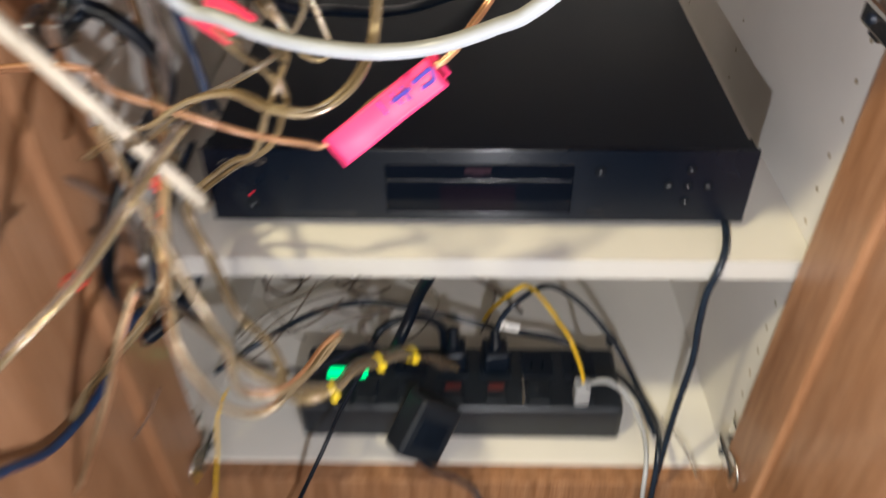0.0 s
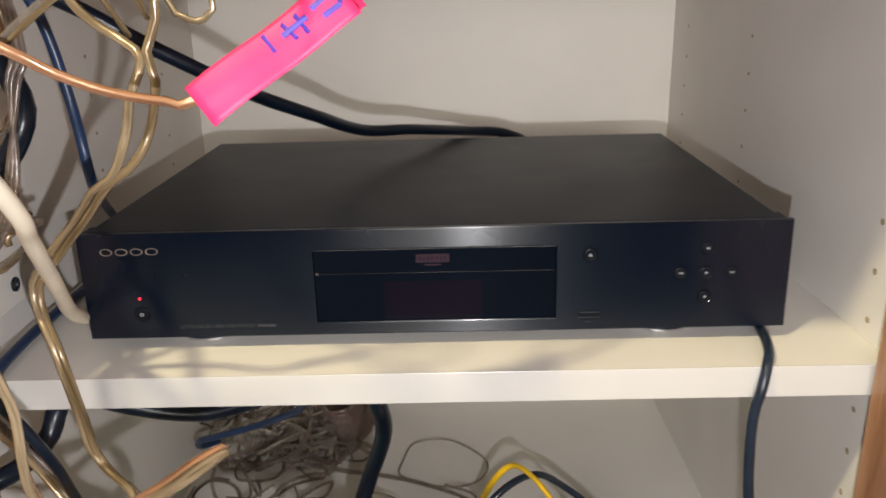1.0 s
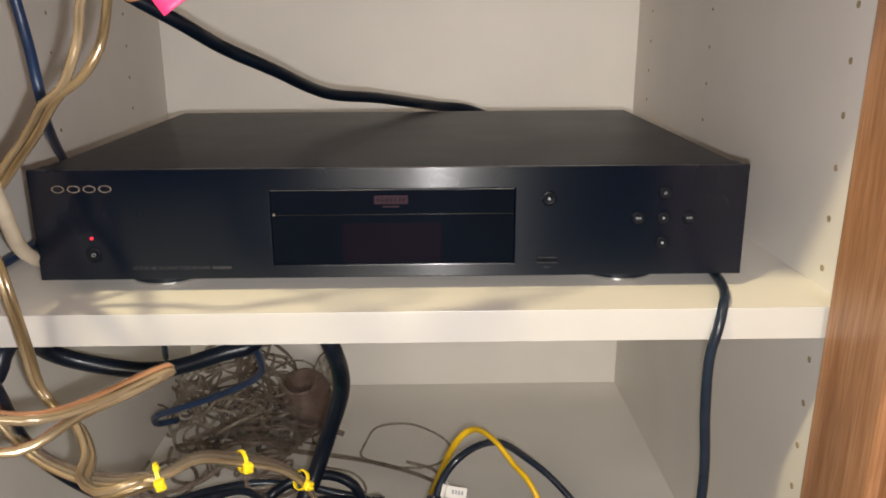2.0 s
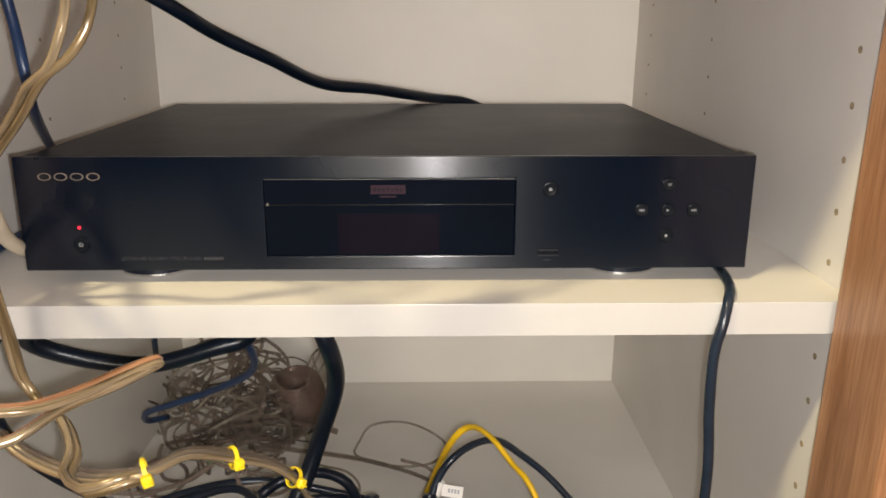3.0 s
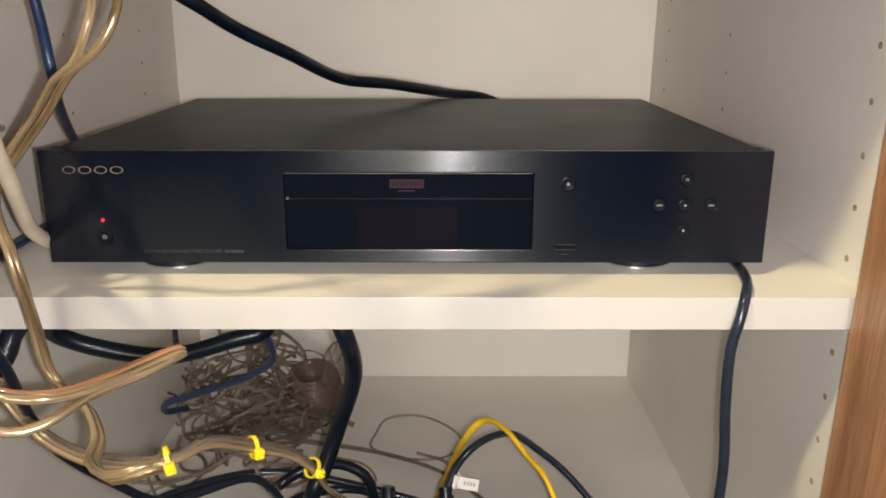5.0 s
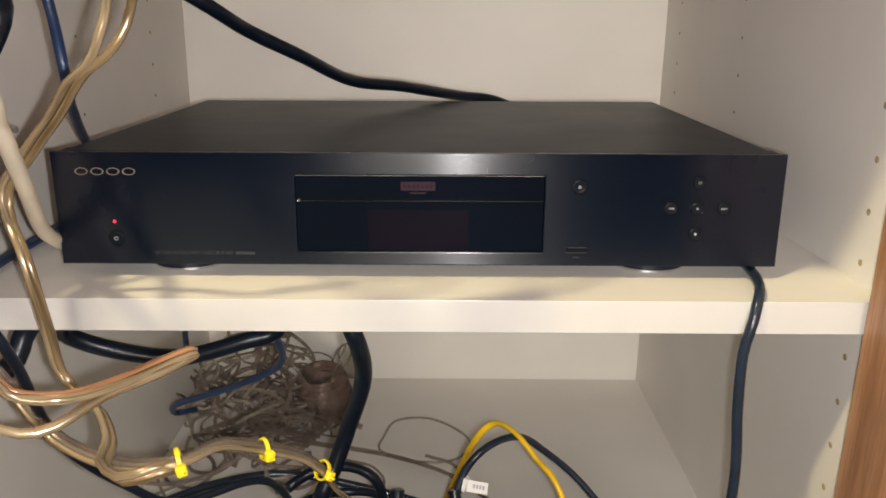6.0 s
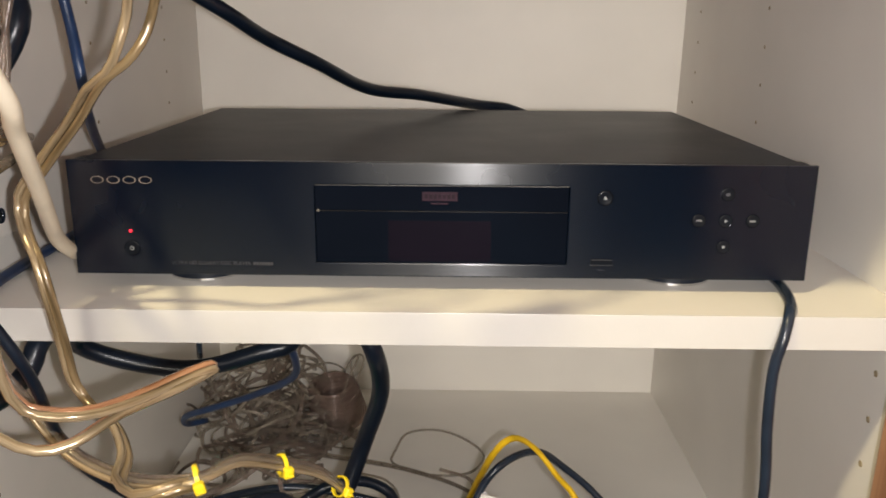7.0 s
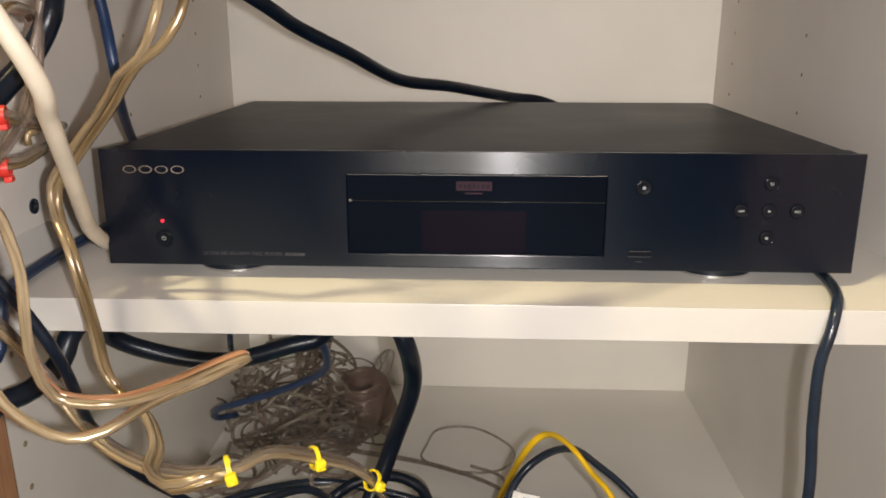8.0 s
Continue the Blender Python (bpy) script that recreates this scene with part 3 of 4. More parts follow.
cable("antenna_cable", [(-0.165, -0.220, 0.835), (-0.134, -0.200, 0.779), (-0.116, -0.205, 0.774), (-0.096, -0.210, 0.768), (-0.072, -0.213, 0.764), (-0.047, -0.215, 0.763), (-0.023, -0.215, 0.766), (0.001, -0.220, 0.777), (0.017, -0.225, 0.788), (0.060, -0.240, 0.835)],
      0.0034, COLDWHITE, "smooth white cable hanging in a wide arc")
cable("wire_loop", [(-0.130, -0.100, 0.760), (-0.107, -0.100, 0.710), (-0.103, -0.100, 0.704), (-0.095, -0.100, 0.701), (-0.090, -0.100, 0.704), (-0.088, -0.100, 0.712), (-0.100, -0.100, 0.750)],
      0.0014, TINNED, "small loop of bare tinned wire", "wire")

# the thick black lead that hangs in a loop beside the shelf
cable("thick_cable", [(-0.262, 0.000, 0.790), (-0.260, -0.030, 0.715), (-0.245, -0.030, 0.700), (-0.229, -0.030, 0.686), (-0.217, -0.034, 0.672), (-0.211, -0.038, 0.657), (-0.215, -0.042, 0.642), (-0.228, -0.040, 0.626), (-0.238, -0.052, 0.611), (-0.247, -0.067, 0.594), (-0.258, -0.080, 0.568), (-0.265, -0.087, 0.545), (-0.276, -0.085, 0.499), (-0.273, -0.070, 0.439), (-0.255, -0.062, 0.447), (-0.246, -0.045, 0.448), (-0.237, -0.028, 0.458), (-0.233, -0.018, 0.473), (-0.232, 0.020, 0.474), (-0.247, 0.050, 0.444), (-0.220, 0.064, 0.425), (-0.174, 0.070, 0.417), (-0.127, 0.075, 0.428), (-0.107, 0.080, 0.433), (-0.085, 0.070, 0.465), (-0.060, 0.040, 0.472), (-0.043, 0.020, 0.456), (-0.040, 0.045, 0.414), (-0.054, 0.066, 0.365), (-0.066, 0.062, 0.331), (-0.074, 0.055, 0.314), (-0.085, 0.075, 0.270), (-0.090, 0.120, 0.215)],
      0.0062, BLACK_RUBBER, "very thick black cable looping under the shelf")

# ---- speaker leads hanging in front of the lower space ----
twin_lead("speaker_cable", [(-0.200, -0.170, 0.700), (-0.155, -0.205, 0.601), (-0.151, -0.203, 0.585), (-0.149, -0.200, 0.566), (-0.151, -0.198, 0.545), (-0.152, -0.195, 0.531), (-0.148, -0.190, 0.516), (-0.130, -0.186, 0.512), (-0.116, -0.168, 0.510), (-0.107, -0.142, 0.507), (-0.099, -0.131, 0.507), (-0.097, -0.128, 0.506), (-0.100, -0.130, 0.504), (-0.107, -0.148, 0.505), (-0.121, -0.174, 0.506), (-0.133, -0.188, 0.501), (-0.144, -0.194, 0.501), (-0.154, -0.200, 0.510), (-0.164, -0.203, 0.526), (-0.180, -0.198, 0.567), (-0.187, -0.170, 0.597), (-0.188, -0.146, 0.628), (-0.190, -0.120, 0.650), (-0.205, -0.075, 0.651), (-0.225, -0.031, 0.649), (-0.247, 0.028, 0.669), (-0.262, 0.040, 0.735)],
          0.0019, "long copper and tinned speaker cable doubled back in a loop", (COPPER, TINNED), twist=3.0)
cable("round_cable", [(-0.209, -0.165, 0.581), (-0.203, -0.150, 0.562), (-0.194, -0.142, 0.543), (-0.185, -0.137, 0.524), (-0.178, -0.130, 0.500), (-0.186, -0.100, 0.457), (-0.184, -0.082, 0.428), (-0.167, -0.060, 0.395), (-0.144, -0.040, 0.370), (-0.100, 0.000, 0.360), (-0.080, 0.030, 0.300)],
      0.0026, BLACK_RUBBER, "black round cable crossing the speaker leads")
twin_lead("speaker_cable", [(-0.236, -0.115, 0.528), (-0.221, -0.105, 0.509), (-0.208, -0.100, 0.486), (-0.189, -0.103, 0.463), (-0.170, -0.112, 0.450), (-0.137, -0.127, 0.448), (-0.107, -0.132, 0.453), (-0.094, -0.110, 0.450), (-0.079, -0.086, 0.434), (-0.065, -0.062, 0.415), (-0.056, -0.042, 0.394), (-0.051, -0.020, 0.366), (-0.045, 0.020, 0.320), (-0.030, 0.050, 0.272)],
          0.0016, "aged speaker cable in a bundle held by yellow ties", (AGED, DULL), twist=6.0)
twin_lead("speaker_cable", [(-0.239, -0.109, 0.529), (-0.224, -0.099, 0.509), (-0.211, -0.094, 0.486), (-0.192, -0.097, 0.464), (-0.173, -0.106, 0.450), (-0.140, -0.121, 0.447), (-0.108, -0.126, 0.451), (-0.096, -0.104, 0.448), (-0.080, -0.080, 0.433), (-0.066, -0.056, 0.414), (-0.057, -0.036, 0.392), (-0.052, -0.014, 0.362), (-0.039, 0.020, 0.320), (-0.022, 0.050, 0.272)],
          0.0016, "aged speaker cable in a bundle held by yellow ties", (DULL, BROWN), twist=6.0)
twin_lead("speaker_cable", [(-0.234, -0.118, 0.527), (-0.219, -0.108, 0.507), (-0.206, -0.103, 0.485), (-0.188, -0.106, 0.460), (-0.169, -0.115, 0.449), (-0.136, -0.130, 0.447), (-0.106, -0.135, 0.453), (-0.094, -0.113, 0.449), (-0.078, -0.089, 0.433), (-0.065, -0.065, 0.415), (-0.056, -0.045, 0.394), (-0.051, -0.023, 0.368), (-0.033, 0.020, 0.320), (-0.014, 0.050, 0.272)],
          0.0016, "aged speaker cable in a bundle held by yellow ties", (AGED, TINNED), twist=6.0)
TIES = [(-0.107, -0.132, 0.453), (-0.079, -0.086, 0.433), (-0.056, -0.042, 0.394)]

# ---- cables over the power strip and on the cabinet floor ----
cable("yellow_cable", [(0.012, 0.170, 0.218), (0.023, 0.147, 0.265), (0.040, 0.100, 0.335), (0.055, 0.090, 0.355), (0.069, 0.066, 0.359), (0.083, 0.050, 0.347), (0.094, 0.030, 0.341), (0.108, 0.022, 0.305), (0.114, 0.022, 0.275)],
      0.0027, YELLOW, "slim yellow cable arching over the power strip", flat=0.75)
cable("adapter_cable", [(0.020, 0.070, 0.272), (0.029, 0.082, 0.312), (0.048, 0.090, 0.334), (0.076, 0.120, 0.327), (0.102, 0.142, 0.300), (0.131, 0.140, 0.274), (0.165, 0.120, 0.237), (0.185, 0.070, 0.220), (0.188, 0.000, 0.245), (0.176, -0.055, 0.264), (0.178, -0.070, 0.120)],
      0.003, SLATE, "dark cable arching up behind the yellow one")
wrap = anchor("cable_wrap", (0.160, 0.124, 0.240), "black hook-and-loop wrap tied round a dark cable", "cable tie")
wrap_m = Matrix.Translation((0.160, 0.124, 0.242)) @ Vector((0.034, -0.020, -0.037)).to_track_quat("Z", "Y").to_matrix().to_4x4()
part("band", turned(ring((0, 0, -0.005), (0, 0, 1), 0.0052, 0.0033, 0.010, 24), wrap_m), BLACK_RUBBER, wrap)
part("tab", turned(box(-0.0105, -0.0046, -0.0012, 0.0012, -0.0045, 0.0045, 0.0006), wrap_m), BLACK_RUBBER, wrap)
cable("mains_cable", [(0.206, 0.060, 0.504), (0.204, 0.010, 0.504), (0.198, -0.022, 0.504), (0.192, -0.038, 0.502), (0.188, -0.044, 0.490), (0.184, -0.045, 0.471), (0.184, -0.046, 0.438), (0.186, -0.048, 0.394), (0.182, -0.050, 0.321), (0.179, -0.055, 0.201), (0.180, -0.060, 0.060), (0.200, -0.100, 0.006)],
      0.0031, SLATE, "black mains cable hanging over the shelf edge")
cable("black_cable", [(-0.278, 0.060, 0.252), (-0.225, 0.090, 0.274), (-0.175, 0.130, 0.276), (-0.119, 0.150, 0.273), (-0.048, 0.150, 0.259), (0.031, 0.140, 0.242), (0.107, 0.120, 0.242), (0.159, 0.100, 0.218), (0.174, 0.040, 0.246), (0.182, -0.020, 0.257)],
      0.0035, SLATE, "black cable arching behind the power strip")
cable("black_cable", [(-0.112, 0.080, 0.270), (-0.097, 0.110, 0.273), (-0.066, 0.130, 0.269), (-0.037, 0.120, 0.272), (-0.023, 0.090, 0.272)],
      0.0036, BLACK_RUBBER, "black plug lead bent over the power strip")
cable("black_cable", [(-0.106, 0.030, 0.305), (-0.130, -0.020, 0.287), (-0.144, -0.055, 0.271), (-0.168, -0.075, 0.223), (-0.192, -0.080, 0.162)],
      0.0022, BLACK_RUBBER, "thin black cord lying over the strip")
cable("plug_cable", [(-0.066, -0.020, 0.224), (-0.042, -0.045, 0.231), (-0.014, -0.070, 0.249), (0.005, -0.090, 0.252), (0.015, -0.090, 0.174)],
      0.0024, SLATE, "dark cord leaving the plug adapter")
cable("yellow_wire", [(-0.231, -0.030, 0.330), (-0.238, -0.050, 0.314), (-0.243, -0.060, 0.275), (-0.257, -0.065, 0.206), (-0.278, -0.065, 0.100)],
      0.0012, YELLOW, "thin yellow wire dropping over the cabinet edge")
cable("white_cable", [(0.117, 0.022, 0.284), (0.136, 0.020, 0.290), (0.156, 0.010, 0.277), (0.169, -0.020, 0.261), (0.168, -0.050, 0.252), (0.165, -0.070, 0.223), (0.174, -0.070, 0.144)],
      0.0024, COLDWHITE, "white charging cable curving over the cabinet edge")
cable("thin_wire", [(0.199, 0.020, 0.233), (0.210, 0.000, 0.231), (0.214, -0.030, 0.239), (0.221, -0.050, 0.230)],
      0.0011, DULL, "thin pale wire over the floor edge")
cable("thin_lead", [(-0.240, 0.200, 0.267), (-0.245, 0.180, 0.257), (-0.230, 0.160, 0.240), (-0.208, 0.140, 0.232), (-0.190, 0.120, 0.243)],
      0.0013, BROWN, "thin dull lead straying over the cabinet floor", "wire", "stray leads")
cable("thin_lead", [(-0.165, 0.200, 0.268), (-0.200, 0.190, 0.249), (-0.243, 0.160, 0.244), (-0.268, 0.120, 0.242)],
      0.0013, DULL, "thin dull lead straying over the cabinet floor", "wire", "stray leads")
cable("thin_lead", [(-0.145, 0.200, 0.268), (-0.134, 0.180, 0.245), (-0.128, 0.160, 0.255)],
      0.0012, BROWN, "thin dull lead straying over the cabinet floor", "wire", "stray leads")
cable("thin_lead", [(-0.002, 0.220, 0.251), (0.027, 0.200, 0.251), (0.025, 0.180, 0.233), (0.012, 0.160, 0.214)],
      0.0016, BROWN, "thin dull lead straying over the cabinet floor", "wire", "stray leads")
cable("thin_lead", [(-0.079, 0.220, 0.246), (-0.050, 0.200, 0.250), (-0.039, 0.180, 0.241), (-0.062, 0.150, 0.223), (-0.095, 0.130, 0.215)],
      0.0012, DULL, "thin dull lead straying over the cabinet floor", "wire", "stray leads")
cable("thin_lead", [(-0.187, 0.200, 0.258), (-0.210, 0.160, 0.240), (-0.230, 0.120, 0.233), (-0.250, 0.090, 0.237)],
      0.0013, BROWN, "thin dull lead straying over the cabinet floor", "wire", "stray leads")
cable("thin_lead", [(-0.136, 0.220, 0.231), (-0.190, 0.200, 0.230), (-0.226, 0.170, 0.230), (-0.265, 0.120, 0.223)],
      0.0013, DULL, "thin dull lead straying over the cabinet floor", "wire", "stray leads")
cable("thin_loop", [(-0.053, 0.323, 0.210), (-0.041, 0.365, 0.210), (-0.006, 0.373, 0.210), (0.025, 0.351, 0.210), (0.043, 0.318, 0.210), (0.029, 0.285, 0.210), (-0.002, 0.277, 0.210), (-0.034, 0.286, 0.210), (-0.054, 0.303, 0.210), (-0.053, 0.323, 0.210)],
      0.0013, PALE, "thin clear wire lying in a loop", "wire")
twin_lead("bundled_lead", [(-0.148, 0.309, 0.218), (-0.118, 0.304, 0.215), (-0.082, 0.300, 0.212), (-0.040, 0.286, 0.212), (0.007, 0.261, 0.212), (0.039, 0.232, 0.212), (0.063, 0.197, 0.212)],
          0.002, "brown lead tied flat along the cabinet floor", (BROWN, DULL), twist=2.0)
cable("navy_loop", [(-0.121, 0.100, 0.430), (-0.114, 0.123, 0.405), (-0.124, 0.157, 0.371), (-0.167, 0.191, 0.338), (-0.211, 0.216, 0.313), (-0.244, 0.241, 0.292), (-0.254, 0.267, 0.270), (-0.242, 0.290, 0.262)],
      0.0032, NAVY, "dark blue cable doubled back over the tangle")
cable("dark_cable", [(-0.172, 0.085, 0.470), (-0.176, 0.090, 0.432), (-0.179, 0.098, 0.414)],
      0.0022, SLATE, "thin dark cable behind the thick one")
cable("black_cable", [(-0.098, 0.050, 0.323), (-0.087, 0.060, 0.327), (-0.069, 0.065, 0.332), (-0.048, 0.070, 0.327), (-0.033, 0.070, 0.313), (-0.030, 0.080, 0.270)],
      0.004, BLACK_RUBBER, "black cable bending over the strip")
cable("thin_lead", [(-0.160, 0.050, 0.357), (-0.135, 0.060, 0.346), (-0.114, 0.070, 0.330), (-0.085, 0.100, 0.309)],
      0.0016, BROWN, "thin brown lead in the heap of cables", "wire", "stray leads")
cable("thin_lead", [(-0.206, 0.030, 0.341), (-0.183, 0.050, 0.326), (-0.159, 0.080, 0.317), (-0.137, 0.100, 0.325)],
      0.0016, BROWN, "thin brown lead in the heap of cables", "wire", "stray leads")
cable("thin_lead", [(-0.108, 0.030, 0.355), (-0.107, 0.030, 0.345), (-0.100, 0.030, 0.332)],
      0.0016, BROWN, "thin brown lead in the heap of cables", "wire", "stray leads")
cable("thin_lead", [(-0.160, 0.080, 0.298), (-0.136, 0.090, 0.302), (-0.103, 0.100, 0.302)],
      0.0016, DULL, "thin brown lead in the heap of cables", "wire", "stray leads")

# ---- at the very side: leads hanging past the shelf end ----
twin_lead("speaker_cable", [(-0.257, -0.270, 0.603), (-0.250, -0.245, 0.605), (-0.235, -0.225, 0.614), (-0.218, -0.210, 0.628), (-0.183, -0.200, 0.670), (-0.174, -0.170, 0.679), (-0.161, -0.150, 0.691)],
          0.002, "brown speaker cable with a red marker, hanging past the shelf", (BROWN, TINNED), twist=4.0)
cable("blue_cable", [(-0.267, 0.122, 0.504), (-0.266, 0.071, 0.504), (-0.264, 0.023, 0.504), (-0.259, -0.025, 0.504), (-0.255, -0.045, 0.500), (-0.258, -0.055, 0.470), (-0.264, -0.090, 0.479), (-0.275, -0.140, 0.459), (-0.282, -0.200, 0.472), (-0.280, -0.250, 0.515), (-0.276, -0.280, 0.541)],
      0.0034, NAVY, "dark blue cable lying along the shelf and dropping over its edge")
twin_lead("speaker_cable", [(-0.289, -0.170, 0.451), (-0.269, -0.168, 0.486), (-0.241, -0.165, 0.520), (-0.212, -0.160, 0.554), (-0.198, -0.150, 0.579), (-0.206, -0.130, 0.595)],
          0.0018, "pale speaker cable end hanging past the shelf", (AGED, TINNED), twist=4.0)
twin_lead("speaker_cable", [(-0.289, -0.190, 0.405), (-0.263, -0.190, 0.459), (-0.243, -0.185, 0.504), (-0.229, -0.170, 0.544), (-0.217, -0.150, 0.574)],
          0.0015, "short bare speaker cable end", (COPPER, TINNED), twist=4.0)
cable("brown_wire", [(-0.286, -0.100, 0.686), (-0.286, -0.100, 0.655), (-0.281, -0.090, 0.619), (-0.262, -0.080, 0.591), (-0.251, -0.070, 0.556), (-0.255, -0.060, 0.521)],
      0.0026, BROWN, "brown wire lying against the open door", "wire")
cable("thin_wire", [(-0.315, -0.120, 0.356), (-0.289, -0.120, 0.364), (-0.267, -0.110, 0.389), (-0.256, -0.100, 0.412)],
      0.001, BROWN, "thin brown wire curl", "wire")
cable("copper_wire", [(-0.222, -0.030, 0.790), (-0.205, -0.050, 0.696), (-0.208, -0.055, 0.672), (-0.208, -0.060, 0.633), (-0.212, -0.066, 0.607), (-0.218, -0.080, 0.590), (-0.224, -0.100, 0.575)],
      0.0016, BROWN, "bare copper-toned wire hanging beside the white cable", "wire", "copper wires")
cable("copper_wire", [(-0.225, -0.030, 0.790), (-0.202, -0.050, 0.696), (-0.206, -0.055, 0.672), (-0.210, -0.060, 0.633), (-0.215, -0.066, 0.607), (-0.220, -0.080, 0.590), (-0.227, -0.100, 0.575)],
      0.0016, BROWN, "bare copper-toned wire hanging beside the white cable", "wire", "copper wires")
cable("copper_wire", [(-0.228, -0.030, 0.790), (-0.200, -0.050, 0.696), (-0.203, -0.055, 0.671), (-0.212, -0.060, 0.633), (-0.217, -0.066, 0.607), (-0.222, -0.080, 0.590), (-0.229, -0.100, 0.575)],
      0.0016, BROWN, "bare copper-toned wire hanging beside the white cable", "wire", "copper wires")
cable("wire_end", [(-0.220, -0.035, 0.600), (-0.222, -0.045, 0.594), (-0.226, -0.050, 0.591), (-0.226, -0.050, 0.586)],
      0.0019, AGED, "short hooked end of clear speaker wire", "wire")
twin_lead("speaker_cable", [(-0.226, -0.090, 0.607), (-0.218, -0.085, 0.605), (-0.217, -0.070, 0.601), (-0.216, -0.055, 0.597), (-0.219, -0.030, 0.593)],
          0.0022, "speaker cable held by a red clip", (AGED, DULL), twist=5.0)
twin_lead("speaker_cable", [(-0.230, -0.090, 0.581), (-0.222, -0.085, 0.582), (-0.219, -0.070, 0.581), (-0.217, -0.050, 0.585)],
          0.002, "speaker cable with a red clip on it", (AGED, DULL), twist=5.0)
CLIPS = [(-0.217, -0.084, 0.605), (-0.220, -0.082, 0.580), (-0.222, -0.205, 0.625)]
TAG = [(-0.089, -0.142, 0.676), (-0.079, -0.148, 0.662), (-0.021, -0.126, 0.706), (-0.029, -0.124, 0.715)]
COIL = [(-0.121, 0.392, 0.208)]
FLAG = [(0.031, 0.082, 0.308), (0.046, 0.075, 0.312)]


# ---- small things on the cables ----
def nylon_tie(at, axis, r, turn, label="yellow nylon cable tie with a square head"):
    t = anchor("cable_tie", at, label, "cable tie", "yellow cable ties")
    ax = Vector(axis).normalized()
    m = Matrix.Translation(at) @ ax.to_track_quat("Z", "Y").to_matrix().to_4x4()
    strap = ring((0, 0, -0.0010), (0, 0, 1), r + 0.0010, r, 0.0020, 28)
    part("strap", turned(strap, m), TIE_YELLOW, t)
    head = box(-0.0028, 0.0028, -r - 0.0044, -r - 0.0002, -0.0026, 0.0026, 0.0011, seg=3)
    part("head", turned(head, m @ pose(0, 0, 0, 0, 0, turn)), TIE_YELLOW, t)
    tail = box(-0.0006, 0.0006, -r - 0.0066, -r - 0.0043, -0.0013, 0.0013, 0.0004)
    part("tail", turned(tail, m @ pose(0, 0, 0, 0, 0, turn)), TIE_YELLOW, t)


nylon_tie(TIES[0], (0.9, 0.35, 0.2), 0.0056, -85)
nylon_tie(TIES[1], (0.8, 0.6, -0.1), 0.0052, -85)
nylon_tie(TIES[2], (0.6, 0.6, -0.5), 0.0052, -85)
for at, ax in zip(CLIPS, ((1, 0.3, 0.0), (1, 0.3, 0.1), (0.5, 0, 0.9))):
    marker = anchor("red_marker", at, "red plastic marker clipped round a cable", "cable marker", "red cable markers")
    m = Matrix.Translation(at) @ Vector(ax).to_track_quat("Z", "Y").to_matrix().to_4x4()
    part("band", turned(ring((0, 0, -0.003), (0, 0, 1), 0.0044, 0.0036, 0.0045, 24), m), RED, marker)
    part("tab", turned(box(-0.0028, 0.0028, -0.0070, -0.0040, -0.0020, 0.0020, 0.0007), m), RED, marker)


def pink_flag():
    """A strip of neon tape folded over the copper lead, with strokes of blue marker."""
    a, b, c, d = (Vector(p) for p in TAG)
    along, across = ((c + d) / 2 - (a + b) / 2), ((b - a) + (c - d)) / 2
    length, width = along.length, across.length
    x, y = along.normalized(), across.normalized()
    y = (y - x * y.dot(x)).normalized()
    n = x.cross(y)
    if n.y > 0:
        n = -n
    base = (a + d) / 2 - along / 2
    flag = anchor("tape_flag", a, "neon pink tape folded round the copper lead, marked in blue", "cable label")

    def sheet(u0, u1, v0, v1, lift, thick):
        bm = bmesh.new()
        nu, nv = 18, 8
        g = []
        for s in (0, 1):
            g.append([[bm.verts.new(base + x * (length * (u0 + (u1 - u0) * i / nu)) + y * (width * (v0 + (v1 - v0) * k / nv))
                                    + n * (lift + thick * s + 0.0008 * math.sin(math.pi * min(1, (v0 + (v1 - v0) * k / nv) * 1.15)) + 0.0012 * math.sin(i * 0.45)))
                       for k in range(nv + 1)] for i in range(nu + 1)])
        for i in range(nu):
            for k in range(nv):
                for s in (0, 1):
                    q = (g[s][i][k], g[s][i + 1][k], g[s][i + 1][k + 1], g[s][i][k + 1])
                    bm.faces.new(q if s else q[::-1])
        edge = [(g[0][i][0], g[0][i + 1][0], g[1][i + 1][0], g[1][i][0]) for i in range(nu)] + [(g[0][i][nv], g[0][i + 1][nv], g[1][i + 1][nv], g[1][i][nv]) for i in range(nu)]
        edge += [(g[0][0][k], g[0][0][k + 1], g[1][0][k + 1], g[1][0][k]) for k in range(nv)] + [(g[0][nu][k], g[0][nu][k + 1], g[1][nu][k + 1], g[1][nu][k]) for k in range(nv)]
        for q in edge:
            bm.faces.new(q)
        return bm

    part("tape_front", sheet(0, 0.97, -0.10, 1.18, 0.0042, 0.0003), PINK, flag, smooth=True)
    part("tape_back", sheet(0.01, 1.03, -0.08, 0.95, -0.0032, 0.0003), PINK, flag, smooth=True)

    def stroke(u0, v0, u1, v1):
        p, q = (base + x * (length * u) + y * (width * v) + n * (0.0047 + 0.0008 * math.sin(math.pi * min(1, v * 1.15)) + 0.0012 * math.sin(u / 0.97 * 18 * 0.45))
                for u, v in ((u0, v0), (u1, v1)))
        part("marker_stroke", tube([p, (p + q) / 2, q], 0.0014, 6, flat=0.5), INK, flag)

    for s in ((0.485, 0.06, 0.485, 0.62), (0.60, 0.12, 0.62, 0.68), (0.685, 0.14, 0.685, 0.74), (0.565, 0.40, 0.73, 0.40), (0.77, 0.32, 0.94, 0.28), (0.94, 0.28, 0.91, 0.69), (0.91, 0.69, 0.80, 0.67)):
        stroke(*s)


